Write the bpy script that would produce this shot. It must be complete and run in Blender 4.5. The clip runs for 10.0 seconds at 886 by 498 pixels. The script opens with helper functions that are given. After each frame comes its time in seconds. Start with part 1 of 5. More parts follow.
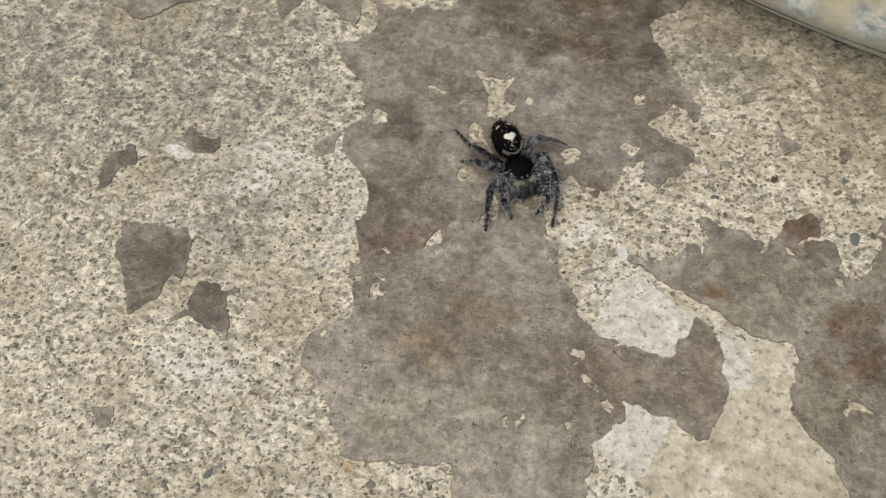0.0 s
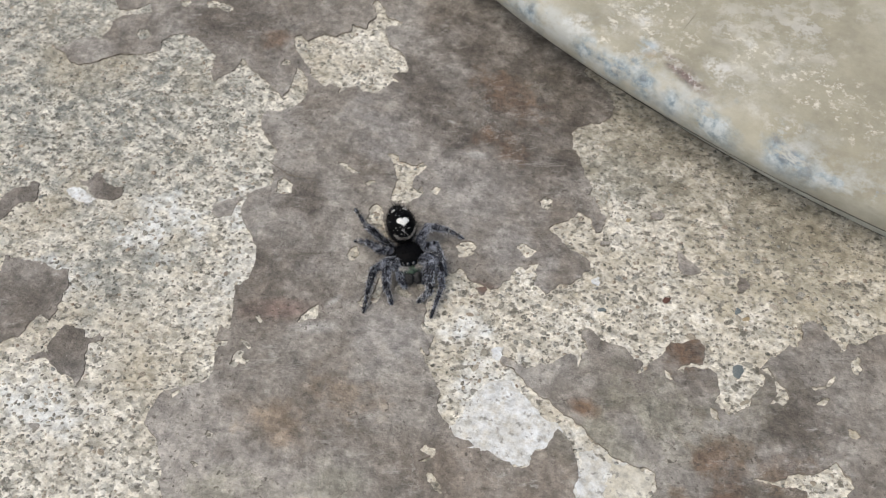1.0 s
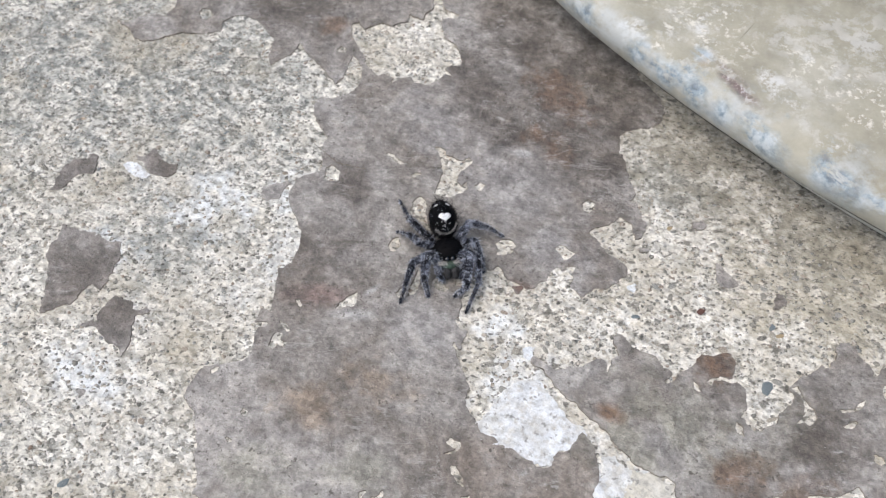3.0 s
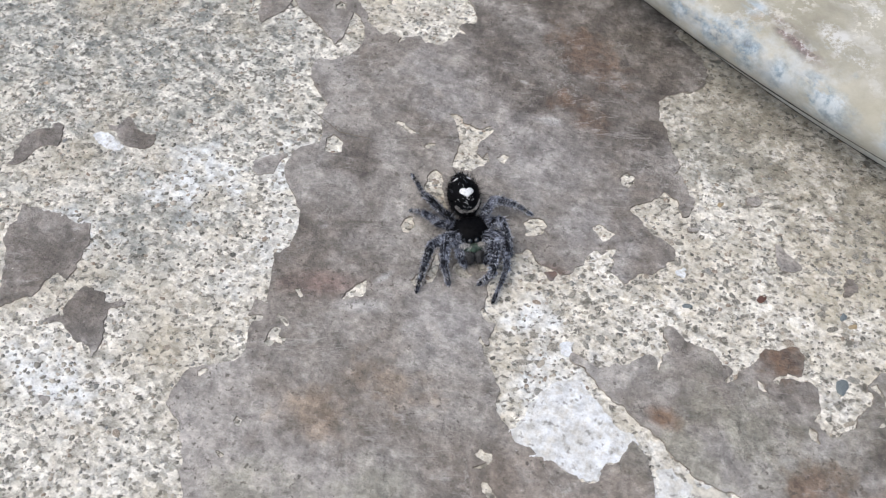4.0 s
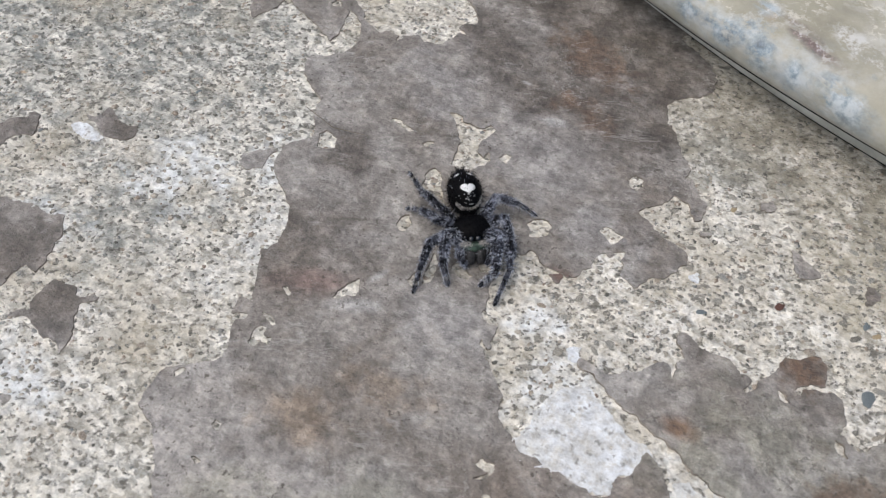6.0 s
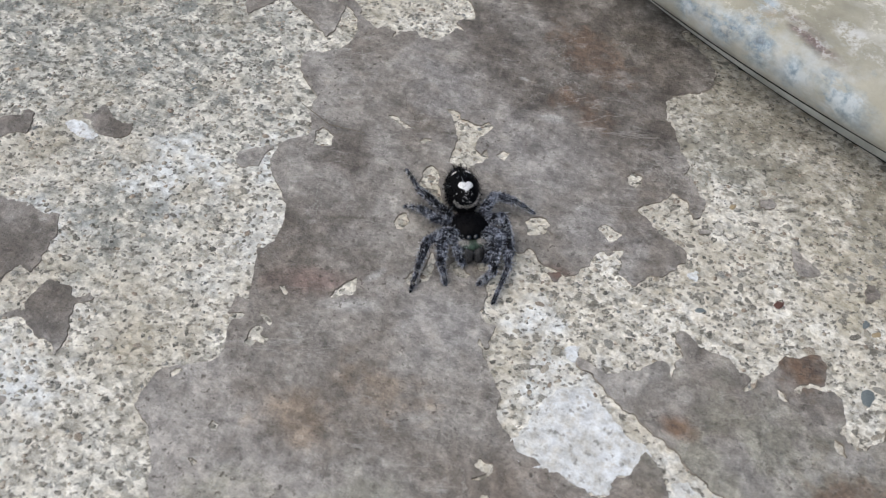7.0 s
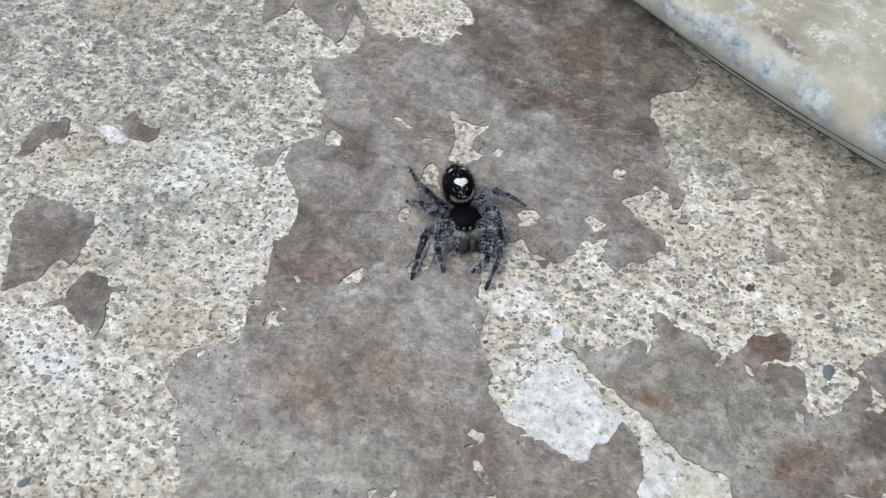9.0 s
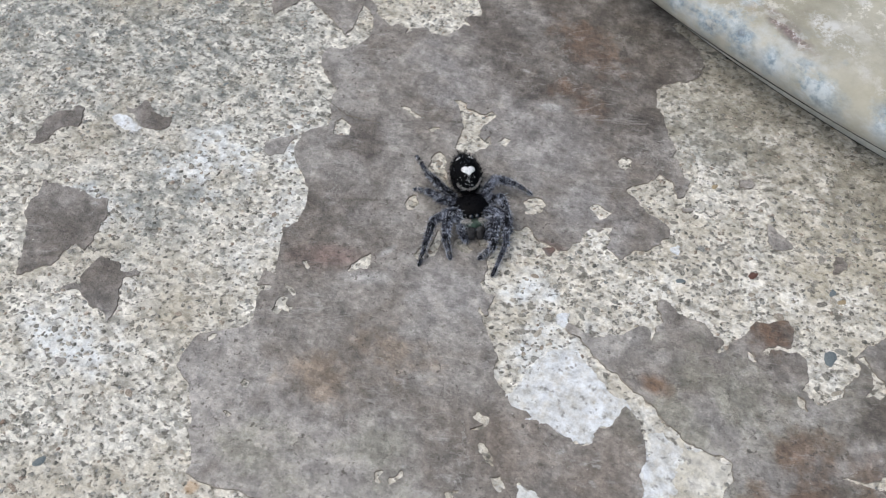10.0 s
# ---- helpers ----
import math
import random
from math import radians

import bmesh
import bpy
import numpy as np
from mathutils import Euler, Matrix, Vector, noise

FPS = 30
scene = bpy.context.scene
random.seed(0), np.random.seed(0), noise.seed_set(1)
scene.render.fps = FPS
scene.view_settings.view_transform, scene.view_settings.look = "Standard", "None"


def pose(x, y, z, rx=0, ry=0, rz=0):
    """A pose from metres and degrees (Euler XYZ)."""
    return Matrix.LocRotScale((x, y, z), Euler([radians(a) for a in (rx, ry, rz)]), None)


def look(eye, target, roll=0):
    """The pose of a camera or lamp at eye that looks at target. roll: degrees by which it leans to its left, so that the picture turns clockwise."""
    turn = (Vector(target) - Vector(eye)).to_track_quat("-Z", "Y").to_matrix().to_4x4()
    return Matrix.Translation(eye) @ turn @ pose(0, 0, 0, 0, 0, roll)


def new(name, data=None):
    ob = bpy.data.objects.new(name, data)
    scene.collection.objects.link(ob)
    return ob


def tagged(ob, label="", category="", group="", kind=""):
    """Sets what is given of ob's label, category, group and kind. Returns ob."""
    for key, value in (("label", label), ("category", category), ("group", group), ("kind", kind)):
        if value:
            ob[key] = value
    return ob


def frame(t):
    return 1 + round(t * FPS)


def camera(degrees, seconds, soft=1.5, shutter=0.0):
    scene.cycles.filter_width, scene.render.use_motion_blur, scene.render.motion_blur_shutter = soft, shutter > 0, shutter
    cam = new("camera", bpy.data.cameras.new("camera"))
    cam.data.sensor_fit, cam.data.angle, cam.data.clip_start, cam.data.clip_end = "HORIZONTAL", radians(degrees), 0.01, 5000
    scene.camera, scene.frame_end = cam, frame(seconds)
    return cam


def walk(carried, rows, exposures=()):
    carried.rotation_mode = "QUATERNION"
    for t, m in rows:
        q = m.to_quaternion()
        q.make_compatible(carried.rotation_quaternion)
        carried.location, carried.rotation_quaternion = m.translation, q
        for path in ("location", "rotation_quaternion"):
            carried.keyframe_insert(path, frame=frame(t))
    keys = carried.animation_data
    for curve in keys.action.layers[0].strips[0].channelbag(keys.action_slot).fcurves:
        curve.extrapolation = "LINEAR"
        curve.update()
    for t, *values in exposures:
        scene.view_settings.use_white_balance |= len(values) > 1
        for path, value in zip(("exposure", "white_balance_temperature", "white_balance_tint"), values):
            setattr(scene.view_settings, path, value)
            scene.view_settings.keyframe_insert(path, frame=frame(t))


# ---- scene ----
cam = camera(51.45, 10.0, 1.2)
# a phone held close: a shallow field of focus round the spider
cam.data.dof.use_dof, cam.data.dof.focus_distance, cam.data.dof.aperture_fstop = True, 0.112, 60.0
PATH = [
    (0, (0.01246, -0.06359, 0.10783), (-0.00460, -0.01844, 0.02025), -4.81),
    (0.3, (0.01829, -0.06367, 0.11028), (-0.00065, -0.01910, 0.02279), -3.57),
    (0.5, (0.02021, -0.06101, 0.10684), (0.00107, -0.01477, 0.02026), -1.35),
    (0.7, (0.02709, -0.06001, 0.10348), (0.00611, -0.01120, 0.01876), -0.71),
    (0.8, (0.02780, -0.05588, 0.10528), (0.00710, -0.00741, 0.02029), -0.21),
    (1, (0.03056, -0.05750, 0.10415), (0.00791, -0.00458, 0.02238), 0.68),
    (1.2, (0.03013, -0.06017, 0.10504), (0.00732, -0.00569, 0.02434), 1.69),
    (1.5, (0.02919, -0.06497, 0.11210), (0.00415, -0.01126, 0.03155), 0.54),
    (1.7, (0.02997, -0.05992, 0.11050), (0.00430, -0.00685, 0.02972), 0.35),
    (2, (0.03251, -0.05756, 0.10860), (0.00632, -0.00564, 0.02724), 0.80),
    (2.2, (0.03236, -0.05734, 0.10856), (0.00617, -0.00618, 0.02672), 1.27),
    (3.3, (0.03127, -0.05549, 0.10649), (0.00464, -0.00779, 0.02273), -0.66),
    (3.5, (0.03135, -0.05562, 0.10484), (0.00531, -0.00797, 0.02087), -0.13),
    (3.7, (0.02779, -0.05627, 0.10054), (0.00252, -0.00813, 0.01661), 0.78),
    (4, (0.02276, -0.05058, 0.09330), (-0.00124, -0.00219, 0.00914), 1.42),
    (4.2, (0.02162, -0.05066, 0.08810), (-0.00487, 0.00186, 0.00722), 0.90),
    (4.5, (0.02026, -0.05152, 0.08290), (-0.00646, 0.00240, 0.00303), 1.75),
    (4.7, (0.02270, -0.05311, 0.08278), (-0.00319, 0.00064, 0.00253), 2.57),
    (5, (0.02242, -0.05333, 0.08338), (-0.00267, 0.00087, 0.00318), 3.53),
    (5.5, (0.02263, -0.05337, 0.08326), (-0.00220, 0.00062, 0.00283), 3.96),
    (5.7, (0.02152, -0.05261, 0.08410), (-0.00286, 0.00097, 0.00326), 4.09),
    (6.8, (0.02244, -0.05317, 0.08369), (-0.00209, 0.00075, 0.00312), 4.00),
    (7, (0.02120, -0.05181, 0.08401), (-0.00257, 0.00128, 0.00267), 4.20),
    (7.2, (0.02204, -0.05258, 0.08397), (-0.00325, 0.00115, 0.00352), 3.22),
    (7.5, (0.02717, -0.05355, 0.08741), (0.00153, -0.00007, 0.00690), 2.91),
    (7.8, (0.02622, -0.05410, 0.09185), (0.00112, -0.00184, 0.01037), 2.78),
    (8, (0.02748, -0.05628, 0.09256), (0.00133, -0.00312, 0.01200), 2.13),
    (8.5, (0.02775, -0.05713, 0.09394), (0.00176, -0.00557, 0.01229), 1.53),
    (8.7, (0.02756, -0.05622, 0.09367), (0.00180, -0.00536, 0.01152), 1.37),
    (9, (0.02647, -0.05495, 0.09262), (0.00069, -0.00441, 0.01027), 1.16),
    (9.2, (0.02750, -0.05624, 0.09377), (0.00148, -0.00590, 0.01138), 0.94),
    (9.5, (0.02823, -0.05740, 0.09384), (0.00148, -0.00690, 0.01177), 0.52),
    (10, (0.02748, -0.05637, 0.09344), (0.00106, -0.00668, 0.01078), 0.61),
]
walk(cam, [(t, look(eye, target, roll)) for t, eye, target, roll in PATH],
     [(0.0, -0.09, 7900, 5), (0.5, -0.06, 7600, 5), (0.7, -0.02, 7350, 5), (0.9, 0.04, 7000, 6), (1.2, 0.25, 6700, 7), (1.5, 0.17, 6600, 7),
      (1.8, 0.43, 6450, 8), (2.0, 0.43, 6400, 9), (3.3, 0.31, 6350, 9), (3.5, 0.26, 6350, 8), (4.0, 0.34, 6350, 9), (4.5, 0.29, 6330, 9), (5.0, 0.10, 6450, 9),
      (5.5, 0.14, 6450, 9), (7.0, 0.06, 6400, 7), (7.6, 0.02, 6420, 6), (8.5, 0.21, 6300, 5), (9.0, 0.23, 6300, 5), (9.5, 0.14, 6320, 6), (10.0, 0.15, 6300, 7)])

# ---- light ----
SUN_ELEVATION, SUN_AZIMUTH = 66.0, 215.0   # azimuth of the light's source, degrees from +x towards +y
world = bpy.data.worlds.new("sky")
scene.world = world
world.use_nodes = True
sky = world.node_tree.nodes.new("ShaderNodeTexSky")
sky.sky_type, sky.sun_disc = "NISHITA", False
sky.sun_elevation = radians(SUN_ELEVATION)
sky.sun_rotation = radians(90 - SUN_AZIMUTH)
sky.dust_density, sky.air_density = 4.0, 1.0
back = world.node_tree.nodes["Background"]
back.inputs["Strength"].default_value = 0.10
world.node_tree.links.new(sky.outputs["Color"], back.inputs["Color"])
sun_data = bpy.data.lights.new("sun", "SUN")
sun_data.energy, sun_data.angle, sun_data.color = 1.5, radians(100), (1.0, 0.97, 0.93)
sun = new("sun", sun_data)
a, e = radians(SUN_AZIMUTH), radians(SUN_ELEVATION)
sun.matrix_world = look((2 * math.cos(a) * math.cos(e), 2 * math.sin(a) * math.cos(e), 2 * math.sin(e)), (0, 0, 0))

MM = 0.001

# ---- materials ----


class Nodes:
    """Short hand for a material's node tree."""

    def __init__(self, name):
        self.material = bpy.data.materials.new(name)
        self.material.use_nodes = True
        self.tree = self.material.node_tree
        self.shader = self.tree.nodes["Principled BSDF"]
        self.coord = self.tree.nodes.new("ShaderNodeTexCoord").outputs["Object"]

    def put(self, socket, value):
        if isinstance(value, bpy.types.NodeSocket):
            self.tree.links.new(value, socket)
        else:
            socket.default_value = value

    def noise(self, scale, detail=4.0, rough=0.55, vector=None, distortion=0.0):
        n = self.tree.nodes.new("ShaderNodeTexNoise")
        self.put(n.inputs["Vector"], vector or self.coord)
        n.inputs["Scale"].default_value, n.inputs["Detail"].default_value = scale, detail
        n.inputs["Roughness"].default_value, n.inputs["Distortion"].default_value = rough, distortion
        return n.outputs["Fac"]

    def cells(self, scale, vector=None, what="Color", feature="F1", random=1.0):
        n = self.tree.nodes.new("ShaderNodeTexVoronoi")
        n.feature = feature
        self.put(n.inputs["Vector"], vector or self.coord)
        n.inputs["Scale"].default_value, n.inputs["Randomness"].default_value = scale, random
        return n.outputs[what]

    def moved(self, offset=(0, 0, 0), scale=(1, 1, 1), turn=0.0, vector=None):
        n = self.tree.nodes.new("ShaderNodeMapping")
        self.put(n.inputs["Vector"], vector or self.coord)
        n.inputs["Location"].default_value, n.inputs["Scale"].default_value = offset, scale
        n.inputs["Rotation"].default_value = (0, 0, radians(turn))
        return n.outputs["Vector"]

    def ramp(self, value, *stops):
        n = self.tree.nodes.new("ShaderNodeValToRGB")
        self.put(n.inputs["Fac"], value)
        marks = n.color_ramp.elements
        while len(marks) < len(stops):
            marks.new(0.5)
        for mark, (place, colour) in zip(marks, stops):
            mark.position = place
            mark.color = (*((colour,) * 3 if isinstance(colour, (int, float)) else colour), 1)
        return n.outputs["Color"]

    def mix(self, fac, one, two, kind="MIX"):
        n = self.tree.nodes.new("ShaderNodeMix")
        n.data_type, n.blend_type = "RGBA", kind
        for socket, value in ((n.inputs[0], fac), (n.inputs[6], one), (n.inputs[7], two)):
            if isinstance(value, tuple) and len(value) == 3:
                value = (*value, 1)
            self.put(socket, value)
        return n.outputs[2]

    def sums(self, kind, one, two=0.5):
        n = self.tree.nodes.new("ShaderNodeMath")
        n.operation = kind
        self.put(n.inputs[0], one), self.put(n.inputs[1], two)
        return n.outputs[0]

    def blot(self, x, y, wide, long=None, turn=0.0, ragged=0.6):
        """A ragged blot round a place in the plan, in millimetres: 1 at its middle, 0 outside."""
        m = self.tree.nodes.new("ShaderNodeVectorMath")
        m.operation = "SUBTRACT"
        self.put(m.inputs[0], self.coord)
        m.inputs[1].default_value = (x * MM, y * MM, 0)
        r = self.moved((0, 0, 0), (1000 / wide, 1000 / (long or wide), 0), 0, self.turned(m.outputs[0], turn))
        d = self.tree.nodes.new("ShaderNodeVectorMath")
        d.operation = "LENGTH"
        self.put(d.inputs[0], r)
        rough = self.noise(260, 5, 0.6)
        return self.ramp(self.sums("ADD", d.outputs["Value"], self.sums("MULTIPLY", self.sums("SUBTRACT", rough, 0.5), 4 * ragged)), (0.25, 1), (1.0, 0))

    def turned(self, vector, degrees):
        n = self.tree.nodes.new("ShaderNodeVectorRotate")
        n.rotation_type = "Z_AXIS"
        self.put(n.inputs["Vector"], vector)
        n.inputs["Angle"].default_value = radians(degrees)
        return n.outputs["Vector"]

    def random(self, islands=False):
        if islands:
            return self.tree.nodes.new("ShaderNodeNewGeometry").outputs["Random Per Island"]
        return self.tree.nodes.new("ShaderNodeObjectInfo").outputs["Random"]

    def finish(self, colour, rough=0.8, bump=None, deep=0.0002, strength=0.6, metal=0.0, specular=0.5):
        self.put(self.shader.inputs["Base Color"], (*colour, 1) if isinstance(colour, tuple) else colour)
        self.put(self.shader.inputs["Roughness"], rough)
        self.put(self.shader.inputs["Metallic"], metal)
        self.shader.inputs["Specular IOR Level"].default_value = specular
        if bump is not None:
            b = self.tree.nodes.new("ShaderNodeBump")
            b.inputs["Strength"].default_value, b.inputs["Distance"].default_value = strength, deep
            self.put(b.inputs["Height"], bump)
            self.tree.links.new(b.outputs["Normal"], self.shader.inputs["Normal"])
        return self.material


def concrete_material():
    n = Nodes("worn concrete")
    wide = n.noise(38, 4, 0.6)
    mid = n.noise(150, 4, 0.6)
    # cement paste, cream to grey
    paste = n.ramp(mid, (0.36, (0.62, 0.570, 0.485)), (0.50, (0.81, 0.770, 0.690)), (0.66, (0.90, 0.875, 0.825)))
    sandy = n.mix(n.ramp(n.noise(1700, 4, 0.65), (0.42, 0.8), (0.54, 0)), paste, (0.44, 0.39, 0.30))
    # sand grains of two sizes
    wave = n.tree.nodes.new("ShaderNodeTexNoise")
    n.put(wave.inputs["Vector"], n.coord)
    wave.inputs["Scale"].default_value, wave.inputs["Detail"].default_value = 1300, 3
    bent = n.tree.nodes.new("ShaderNodeVectorMath")
    bent.operation = "MULTIPLY_ADD"
    n.put(bent.inputs[0], wave.outputs["Color"])
    bent.inputs[1].default_value = (0.0013, 0.0013, 0)
    n.put(bent.inputs[2], n.coord)
    flat = n.moved(scale=(1.0, 1.35, 1.0), turn=28, vector=bent.outputs[0])
    one = n.cells(1150, flat)
    two = n.cells(2300, n.moved((0.3, 0.1, 0), (1, 1.3, 1), 28, bent.outputs[0]))
    grain_one = n.ramp(one, (0.20, (0.09, 0.092, 0.085)), (0.33, (0.30, 0.30, 0.27)), (0.43, (0.64, 0.605, 0.53)), (0.62, (0.85, 0.82, 0.745)))
    grain_two = n.ramp(two, (0.22, (0.12, 0.118, 0.105)), (0.36, (0.46, 0.44, 0.39)), (0.50, (0.84, 0.81, 0.73)))
    grains = n.mix(n.ramp(n.noise(210, 3, 0.6, n.moved((3, 9, 2))), (0.4, 0.15), (0.6, 0.85)), grain_one, grain_two)
    split = n.tree.nodes.new("ShaderNodeSeparateXYZ")
    n.put(split.inputs[0], n.coord)
    # the side past the paint is less worn down to its sand
    west = n.ramp(n.sums("ADD", n.sums("MULTIPLY", split.outputs["X"], 20.0), 0.5), (0.3, 1.0), (0.6, 0.55))
    bare = n.sums("MULTIPLY", n.ramp(wide, (0.42, 0.35), (0.60, 0.9)), west)
    grey_side = n.sums("MAXIMUM", n.blot(-64, 20, 48, 32, 25, 0.7), n.blot(-38, -9, 12, 16, 0, 0.7))
    grey_side = n.sums("MAXIMUM", n.sums("MAXIMUM", grey_side, n.blot(-80, 6, 26, 34, 0, 0.6)), n.blot(22, 33, 9, 7, 0, 0.8))
    fac = n.sums("MINIMUM", n.sums("ADD", bare, n.sums("MULTIPLY", grey_side, 0.4)), 1.0)
    colour = n.mix(fac, sandy, grains)
    streaks = n.noise(420, 5, 0.65, n.moved((2, 2, 6), (0.6, 1.5, 1), 20))
    colour = n.mix(n.ramp(streaks, (0.52, 0), (0.64, 0.6)), colour, (0.36, 0.345, 0.30))
    colour = n.mix(n.ramp(streaks, (0.36, 0.5), (0.46, 0)), colour, (0.80, 0.765, 0.68))
    colour = n.mix(n.sums("MULTIPLY", n.ramp(n.noise(330, 5, 0.7), (0.40, 0.1), (0.60, 1.0)), n.sums("MULTIPLY", grey_side, 0.82)), colour, (0.175, 0.19, 0.18))
    # olive dirt, dark specks and a few rusty ones
    dirt = n.ramp(n.noise(70, 5, 0.65, n.moved((4, 2, 1))), (0.50, 0), (0.66, 0.55))
    colour = n.mix(dirt, colour, (0.42, 0.37, 0.275))
    grime = n.sums("MAXIMUM", n.blot(48, 24, 22, 14, 0, 0.7), n.blot(33, -25, 12, 14, 0, 0.7))
    colour = n.mix(n.sums("MULTIPLY", grime, 0.5), colour, (0.39, 0.345, 0.24))
    # dirt plus the stand base's shade, painted dark into the concrete
    shade_and_dirt = n.sums("MAXIMUM", n.blot(22, 38, 20, 12, 25, 0.7), n.blot(40, 33, 20, 11, 25, 0.7))
    colour = n.mix(n.sums("MULTIPLY", shade_and_dirt, n.ramp(n.noise(300, 6, 0.7, n.moved((7, 1, 1))), (0.36, 0.40), (0.58, 0.92))), colour, (0.255, 0.235, 0.185))
    # whitish lime smears
    lime = n.sums("MULTIPLY", n.blot(-22, -5, 4, 10, 0, 0.9), 0.5)
    for x, y, wide, long in ((-35.5, 0, 5, 3), (-36.5, -4.5, 4, 3), (-45, -17, 5, 3), (-34, -32, 6, 4), (10.5, -1, 4, 3), (15, -8, 4, 5), (31, -15, 5, 7), (-26, 5, 4, 4), (23, -31, 7, 5)):
        lime = n.sums("MAXIMUM", lime, n.blot(x, y, 1.35 * wide, 1.35 * long, 0, 0.9))
    colour = n.mix(n.sums("MULTIPLY", lime, n.ramp(n.noise(600, 5, 0.7, n.moved((5, 5, 5))), (0.38, 0.25), (0.58, 0.9))), colour, (0.80, 0.815, 0.81))
    across = n.turned(n.coord, -27)
    east = n.ramp(n.sums("ADD", n.sums("MULTIPLY", split.outputs["X"], 20.0), 0.5), (0.3, 0.45), (0.6, 1.0))
    hollow = n.sums("MULTIPLY", n.ramp(n.noise(560, 4, 0.6, n.moved((1, 7, 3), (0.9, 1.15, 1), 0, across)), (0.585, 0), (0.64, 0.9)), east)
    colour = n.mix(hollow, colour, n.ramp(n.noise(700, 3, 0.6, n.moved((8, 7, 3))), (0.40, (0.15, 0.14, 0.118)), (0.62, (0.34, 0.32, 0.275))))
    dots = n.ramp(n.noise(1250, 4, 0.6, n.moved((1, 7, 3), (0.9, 1.15, 1), 0, across)), (0.58, 0), (0.645, 0.85))
    colour = n.mix(dots, colour, (0.145, 0.135, 0.115))
    colour = n.mix(1.0, colour, n.ramp(n.noise(820, 6, 0.7, n.moved((17, 3, 3))), (0.36, 0.70), (0.50, 1.0), (0.62, 1.17)), "MULTIPLY")
    tawny = n.ramp(n.noise(240, 2, 0.5, n.moved((5, 7, 9))), (0.72, 0), (0.78, 0.5))
    colour = n.mix(tawny, colour, (0.50, 0.30, 0.14))
    relief = n.mix(0.5, n.noise(1400, 4, 0.7), n.cells(1100, flat, "Distance"))
    relief = n.sums("SUBTRACT", relief, n.sums("MULTIPLY", n.sums("MAXIMUM", hollow, dots), 0.7))
    return n.finish(colour, 0.88, relief, 0.0004, 0.6, specular=0.25)


def paint_material():
    n = Nodes("old floor paint")
    clouds = n.noise(75, 6, 0.62, distortion=0.5)
    mottle = n.noise(400, 8, 0.72, n.moved((2, 6, 1)), 0.3)
    fine = n.noise(1150, 5, 0.7, n.moved((4, 1, 7)))
    colour = n.ramp(clouds, (0.38, (0.205, 0.180, 0.155)), (0.50, (0.280, 0.256, 0.230)), (0.62, (0.350, 0.328, 0.303)))
    # broad tones: lilac-grey, worn olive-grey, dark brown
    lilac_grey = n.sums("MAXIMUM", n.blot(1, 22, 13, 9, 20, 0.7), n.blot(1, -4, 8, 6, 0, 0.7))
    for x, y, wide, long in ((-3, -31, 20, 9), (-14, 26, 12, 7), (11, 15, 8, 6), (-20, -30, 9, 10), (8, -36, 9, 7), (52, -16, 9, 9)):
        lilac_grey = n.sums("MAXIMUM", lilac_grey, n.blot(x, y, wide, long, 20, 0.8))
    colour = n.mix(n.sums("MULTIPLY", lilac_grey, 0.6), colour, (0.350, 0.334, 0.324))
    # stronger light at the near end, painted in as a paler tone
    near_light = n.sums("MAXIMUM", n.blot(-3, -34, 26, 12, 15, 0.6), n.blot(-16, -28, 9, 9, 0, 0.6))
    colour = n.mix(n.sums("MULTIPLY", near_light, 0.75), colour, (0.43, 0.40, 0.367))
    olive = n.sums("MAXIMUM", n.blot(35, -2, 9, 5, 20, 0.9), n.blot(4, -27, 5, 4, 20, 0.9))
    for x, y, wide, long in ((30, -9, 7, 5), (3, 46, 6, 4), (-6, -33, 8, 4), (42, -4, 8, 6), (48, 4, 7, 6), (44, -16, 9, 7), (52, -10, 8, 8)):
        olive = n.sums("MAXIMUM", olive, n.blot(x, y, wide, long, 0, 0.9))
    colour = n.mix(n.sums("MULTIPLY", olive, 0.62), colour, (0.262, 0.252, 0.200))
    brown = n.sums("MAXIMUM", n.sums("MAXIMUM", n.blot(0, 45, 22, 13, 25, 0.7), n.sums("MULTIPLY", n.blot(2, 33, 20, 14, 20, 0.6), 0.5)), n.sums("MULTIPLY", n.blot(-17, 0, 9, 9, 0, 0.7), 0.55))
    for x, y, wide, long in ((2, 35, 14, 8), (-20, 10, 6, 6), (-12, 36, 10, 8), (-4, 30, 8, 5), (12, 31, 5, 8), (-10, 50, 13, 8), (11, 40, 9, 9), (51, 4, 7, 8), (47, -9, 9, 6), (-52, 36, 12, 6), (-48, 40, 14, 9), (37, 7, 5, 4), (-57, -8, 7, 7), (-47, 0, 6, 5), (-45, -20, 9, 9), (-36, -24, 8, 8)):
        brown = n.sums("MAXIMUM", brown, n.sums("MULTIPLY", n.blot(x, y, wide, long, 30, 0.6), 0.75 if x < -30 else 1.0))
    colour = n.mix(n.sums("MULTIPLY", brown, 0.88), colour, n.ramp(clouds, (0.36, (0.092, 0.077, 0.064)), (0.62, (0.132, 0.114, 0.099))))
    warm = n.sums("MAXIMUM", n.blot(27, -17, 8, 9, 0, 0.3), n.blot(18, -19, 10, 6, -10, 0.4))
    colour = n.mix(n.sums("MULTIPLY", warm, 0.55), colour, (0.205, 0.165, 0.132))
    # rust and tan stains
    tan = n.sums("MAXIMUM", n.blot(-6.4, -22, 5, 4, 10, 0.8), n.sums("MULTIPLY", n.blot(-0.4, -15.2, 6, 3, 10, 0.8), 0.8))
    colour = n.mix(n.sums("MULTIPLY", tan, 0.62), colour, (0.285, 0.208, 0.138))
